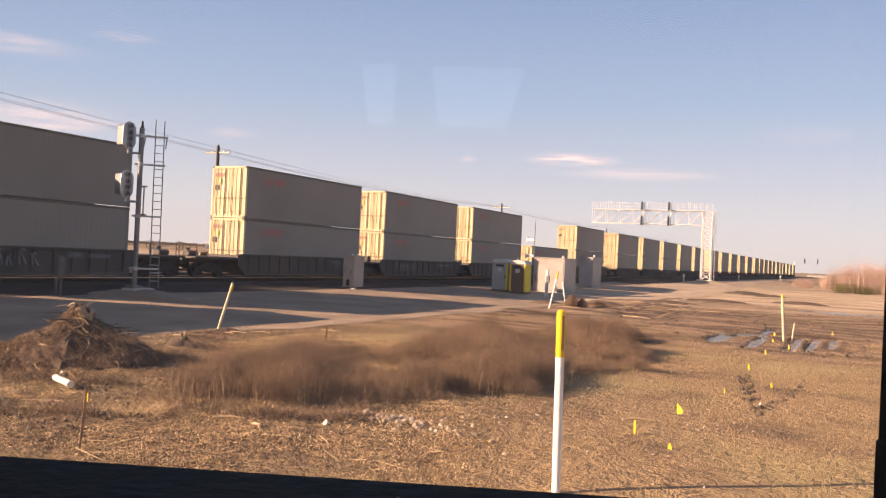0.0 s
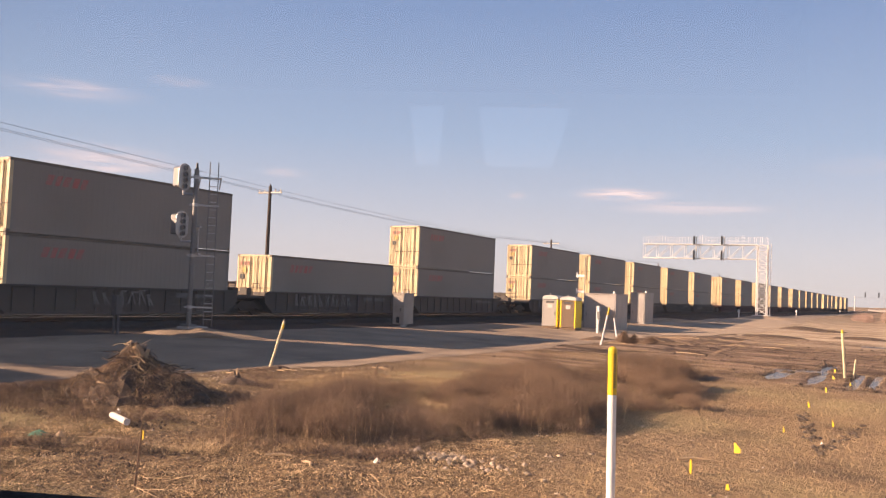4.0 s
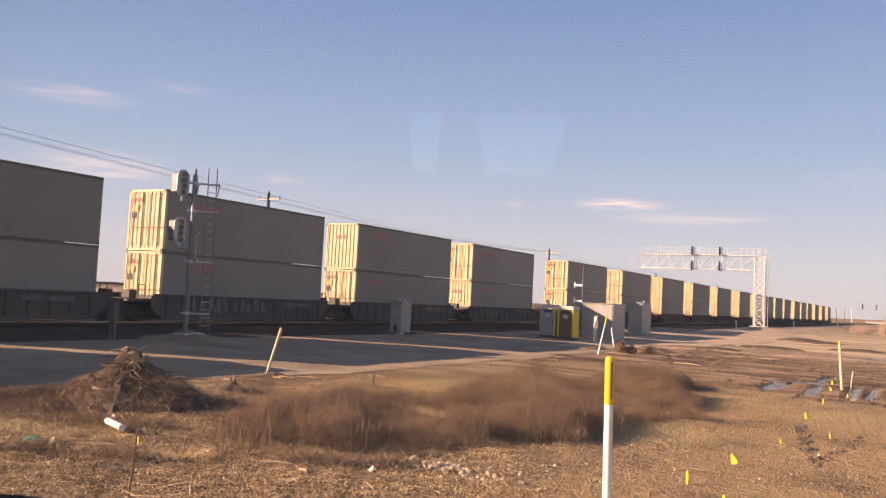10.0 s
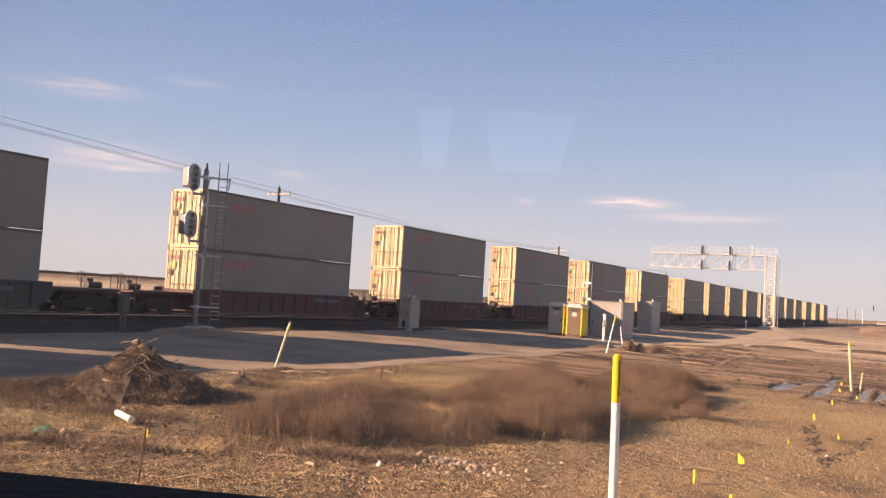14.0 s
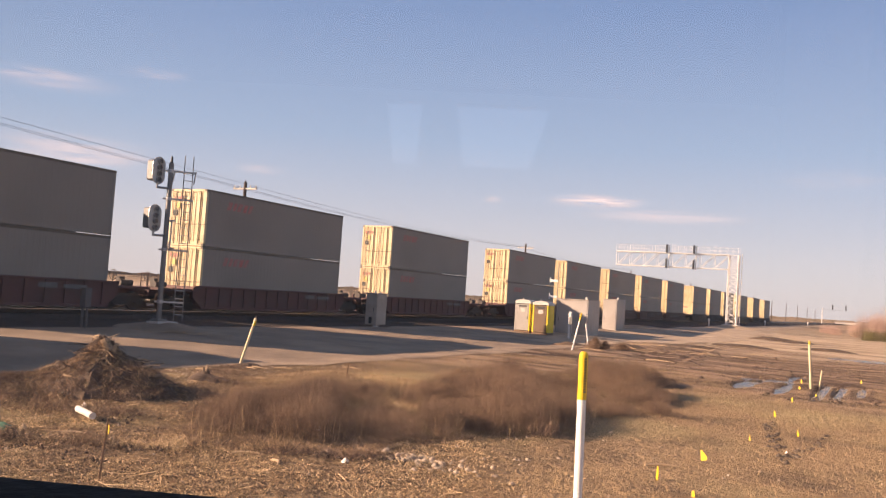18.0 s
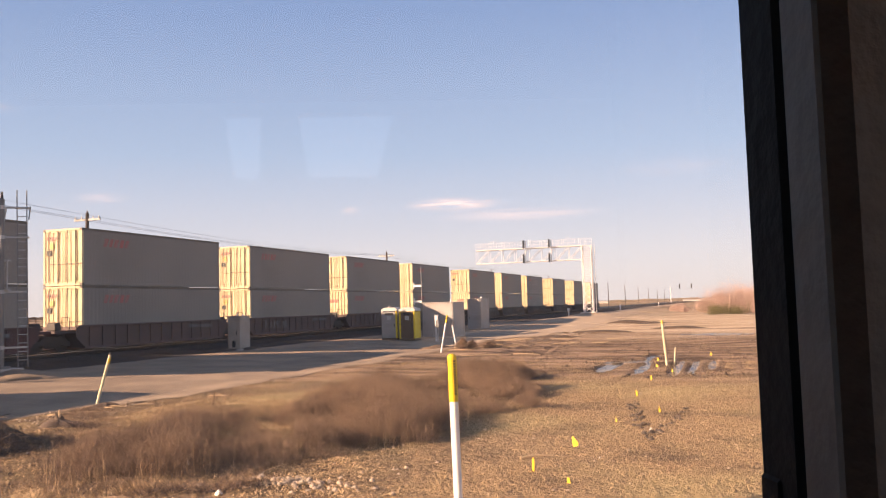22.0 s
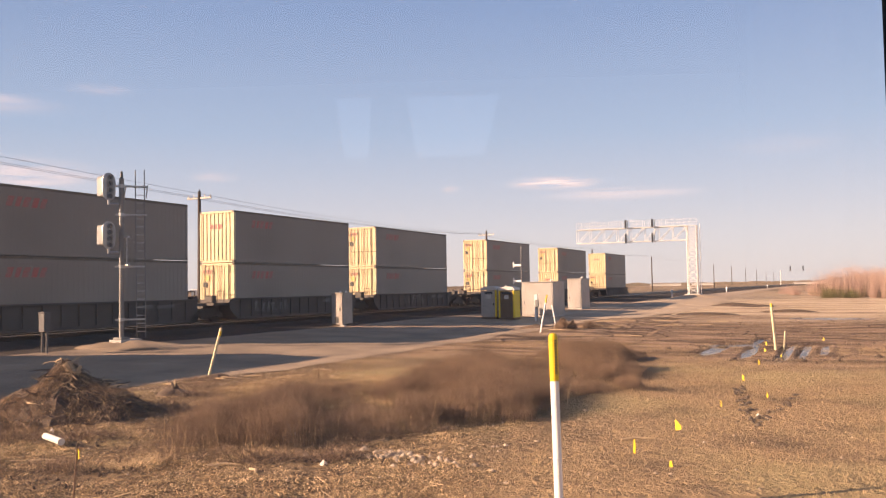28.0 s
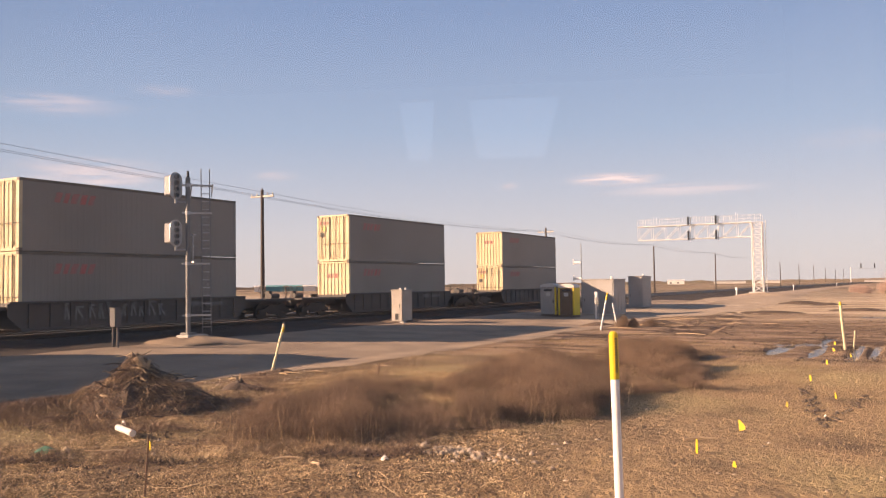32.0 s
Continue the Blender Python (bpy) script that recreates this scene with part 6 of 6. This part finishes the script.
for x, y in ((-23.8, 132), (-23.6, 196), (-23.2, 300)):
    mk = thing("trackside_marker", pose(x, y, float(land(x, y))), "small white trackside marker", "trackside marker", "markers along the railway")
    part("post", Mesh().box(-0.09, 0.09, -0.05, 0.05, -0.1, 1.1, 0.01), PALE_STEEL, mk)
    part("plate", Mesh().box(-0.17, 0.17, -0.07, -0.052, 0.75, 1.15, 0.005), POST_WHITE, mk)


def cloud_material(seed, strength):
    m = bpy.data.materials.new("thin_cloud")
    m.use_nodes = True
    n, l = m.node_tree.nodes, m.node_tree.links
    n.clear()
    co, mp, nz = n.new("ShaderNodeTexCoord"), n.new("ShaderNodeMapping"), n.new("ShaderNodeTexNoise")
    mp.inputs["Scale"].default_value, mp.inputs["Location"].default_value = (2.2, 4.5, 1), (seed, seed * 2, 0)
    nz.inputs["Scale"].default_value, nz.inputs["Detail"].default_value = 1.6, 7
    l.new(co.outputs["UV"], mp.inputs[0])
    l.new(mp.outputs[0], nz.inputs["Vector"])
    gr, sep = n.new("ShaderNodeVectorMath"), n.new("ShaderNodeSeparateXYZ")
    gr.operation = "DISTANCE"
    gr.inputs[1].default_value = (0.5, 0.5, 0)
    l.new(co.outputs["UV"], gr.inputs[0])
    fall, rg_, mul, mul2 = n.new("ShaderNodeMapRange"), n.new("ShaderNodeMapRange"), n.new("ShaderNodeMath"), n.new("ShaderNodeMath")
    fall.interpolation_type = "SMOOTHSTEP"
    for i, v in enumerate((0.5, 0.05)):
        fall.inputs[i + 1].default_value = v
    rg_.inputs[1].default_value, rg_.inputs[2].default_value = 0.34, 0.68
    l.new(gr.outputs["Value"], fall.inputs[0])
    l.new(nz.outputs[0], rg_.inputs[0])
    mul.operation = mul2.operation = "MULTIPLY"
    l.new(fall.outputs[0], mul.inputs[0])
    l.new(rg_.outputs[0], mul.inputs[1])
    l.new(mul.outputs[0], mul2.inputs[0])
    mul2.inputs[1].default_value = strength
    tr, em, mx, out = n.new("ShaderNodeBsdfTransparent"), n.new("ShaderNodeEmission"), n.new("ShaderNodeMixShader"), n.new("ShaderNodeOutputMaterial")
    em.inputs[0].default_value, em.inputs[1].default_value = (1.0, 0.86, 0.80, 1), 0.50
    l.new(mul2.outputs[0], mx.inputs[0])
    l.new(tr.outputs[0], mx.inputs[1])
    l.new(em.outputs[0], mx.inputs[2])
    l.new(mx.outputs[0], out.inputs[0])
    return m


def haze_glow_material():
    """Glowing painted haze over the sky: pinkish at the horizon, blue and fading out higher up."""
    m = bpy.data.materials.new("haze_glow")
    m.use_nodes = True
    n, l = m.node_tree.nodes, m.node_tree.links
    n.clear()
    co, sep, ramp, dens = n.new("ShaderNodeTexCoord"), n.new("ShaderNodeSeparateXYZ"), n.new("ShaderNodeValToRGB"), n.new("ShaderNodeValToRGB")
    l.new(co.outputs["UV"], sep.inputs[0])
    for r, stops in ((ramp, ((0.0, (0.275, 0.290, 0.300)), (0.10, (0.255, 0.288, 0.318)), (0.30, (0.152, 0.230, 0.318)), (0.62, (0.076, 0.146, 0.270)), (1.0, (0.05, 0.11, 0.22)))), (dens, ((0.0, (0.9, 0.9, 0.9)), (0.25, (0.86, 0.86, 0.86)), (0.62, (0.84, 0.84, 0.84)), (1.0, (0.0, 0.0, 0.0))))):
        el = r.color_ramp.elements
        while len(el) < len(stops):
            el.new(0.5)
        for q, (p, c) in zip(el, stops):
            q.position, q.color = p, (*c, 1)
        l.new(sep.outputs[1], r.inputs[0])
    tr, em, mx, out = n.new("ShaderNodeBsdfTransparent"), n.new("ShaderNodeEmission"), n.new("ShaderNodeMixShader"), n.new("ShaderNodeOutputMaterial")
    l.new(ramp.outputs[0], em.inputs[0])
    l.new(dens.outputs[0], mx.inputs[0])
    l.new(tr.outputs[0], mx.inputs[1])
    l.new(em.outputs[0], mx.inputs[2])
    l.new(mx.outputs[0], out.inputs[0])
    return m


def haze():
    d = bpy.data.meshes.new("backdrop_haze_glow")
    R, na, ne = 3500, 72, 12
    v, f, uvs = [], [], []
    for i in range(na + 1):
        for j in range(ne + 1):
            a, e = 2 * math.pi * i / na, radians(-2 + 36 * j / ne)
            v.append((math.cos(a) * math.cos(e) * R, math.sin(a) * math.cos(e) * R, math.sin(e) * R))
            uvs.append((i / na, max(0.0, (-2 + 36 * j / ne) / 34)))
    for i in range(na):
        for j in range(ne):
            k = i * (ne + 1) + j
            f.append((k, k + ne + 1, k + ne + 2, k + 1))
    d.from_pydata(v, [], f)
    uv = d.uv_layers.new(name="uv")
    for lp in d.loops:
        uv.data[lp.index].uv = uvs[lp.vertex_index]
    d.materials.append(haze_glow_material())
    ob = new("backdrop_haze_glow", d)
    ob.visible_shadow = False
    tagged(ob, "glowing shell painted with pinkish horizon haze and blue sky", "haze", kind="structure")


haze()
for i, (b, e, wb, he, st_) in enumerate(((17.6, 6.85, 7.5, 1.15, 1.0), (13.2, 6.0, 13.0, 1.1, 0.55), (53.5, 11.4, 11.0, 1.7, 0.4), (51.5, 7.3, 12.0, 2.6, 0.6), (40.2, 7.4, 4.0, 0.9, 0.35), (24.6, 6.6, 1.6, 0.6, 0.5), (47.0, 12.6, 5.0, 1.0, 0.25), (3.0, 8.6, 9.0, 1.6, 0.14))):
    R = 3200
    b, e = radians(b), radians(e)
    c = Vector((-math.sin(b) * math.cos(e), math.cos(b) * math.cos(e), math.sin(e))) * R
    d = bpy.data.meshes.new("backdrop_cloud")
    w, h = R * math.tan(radians(wb) / 2), R * math.tan(radians(he) / 2)
    d.from_pydata([(-w, -h, 0), (w, -h, 0), (w, h, 0), (-w, h, 0)], [], [(0, 1, 2, 3)])
    uv = d.uv_layers.new(name="uv")
    for li, q in enumerate(((0, 0), (1, 0), (1, 1), (0, 1))):
        uv.data[li].uv = q
    d.materials.append(cloud_material(1.7 * i + 0.3, st_))
    ob = new("backdrop_cloud", d)
    ob.matrix_world = look(c, (0, 0, 0))
    ob.visible_shadow = False
    tagged(ob, "thin pinkish wisp of high cloud", "cloud", kind="structure")

motions()
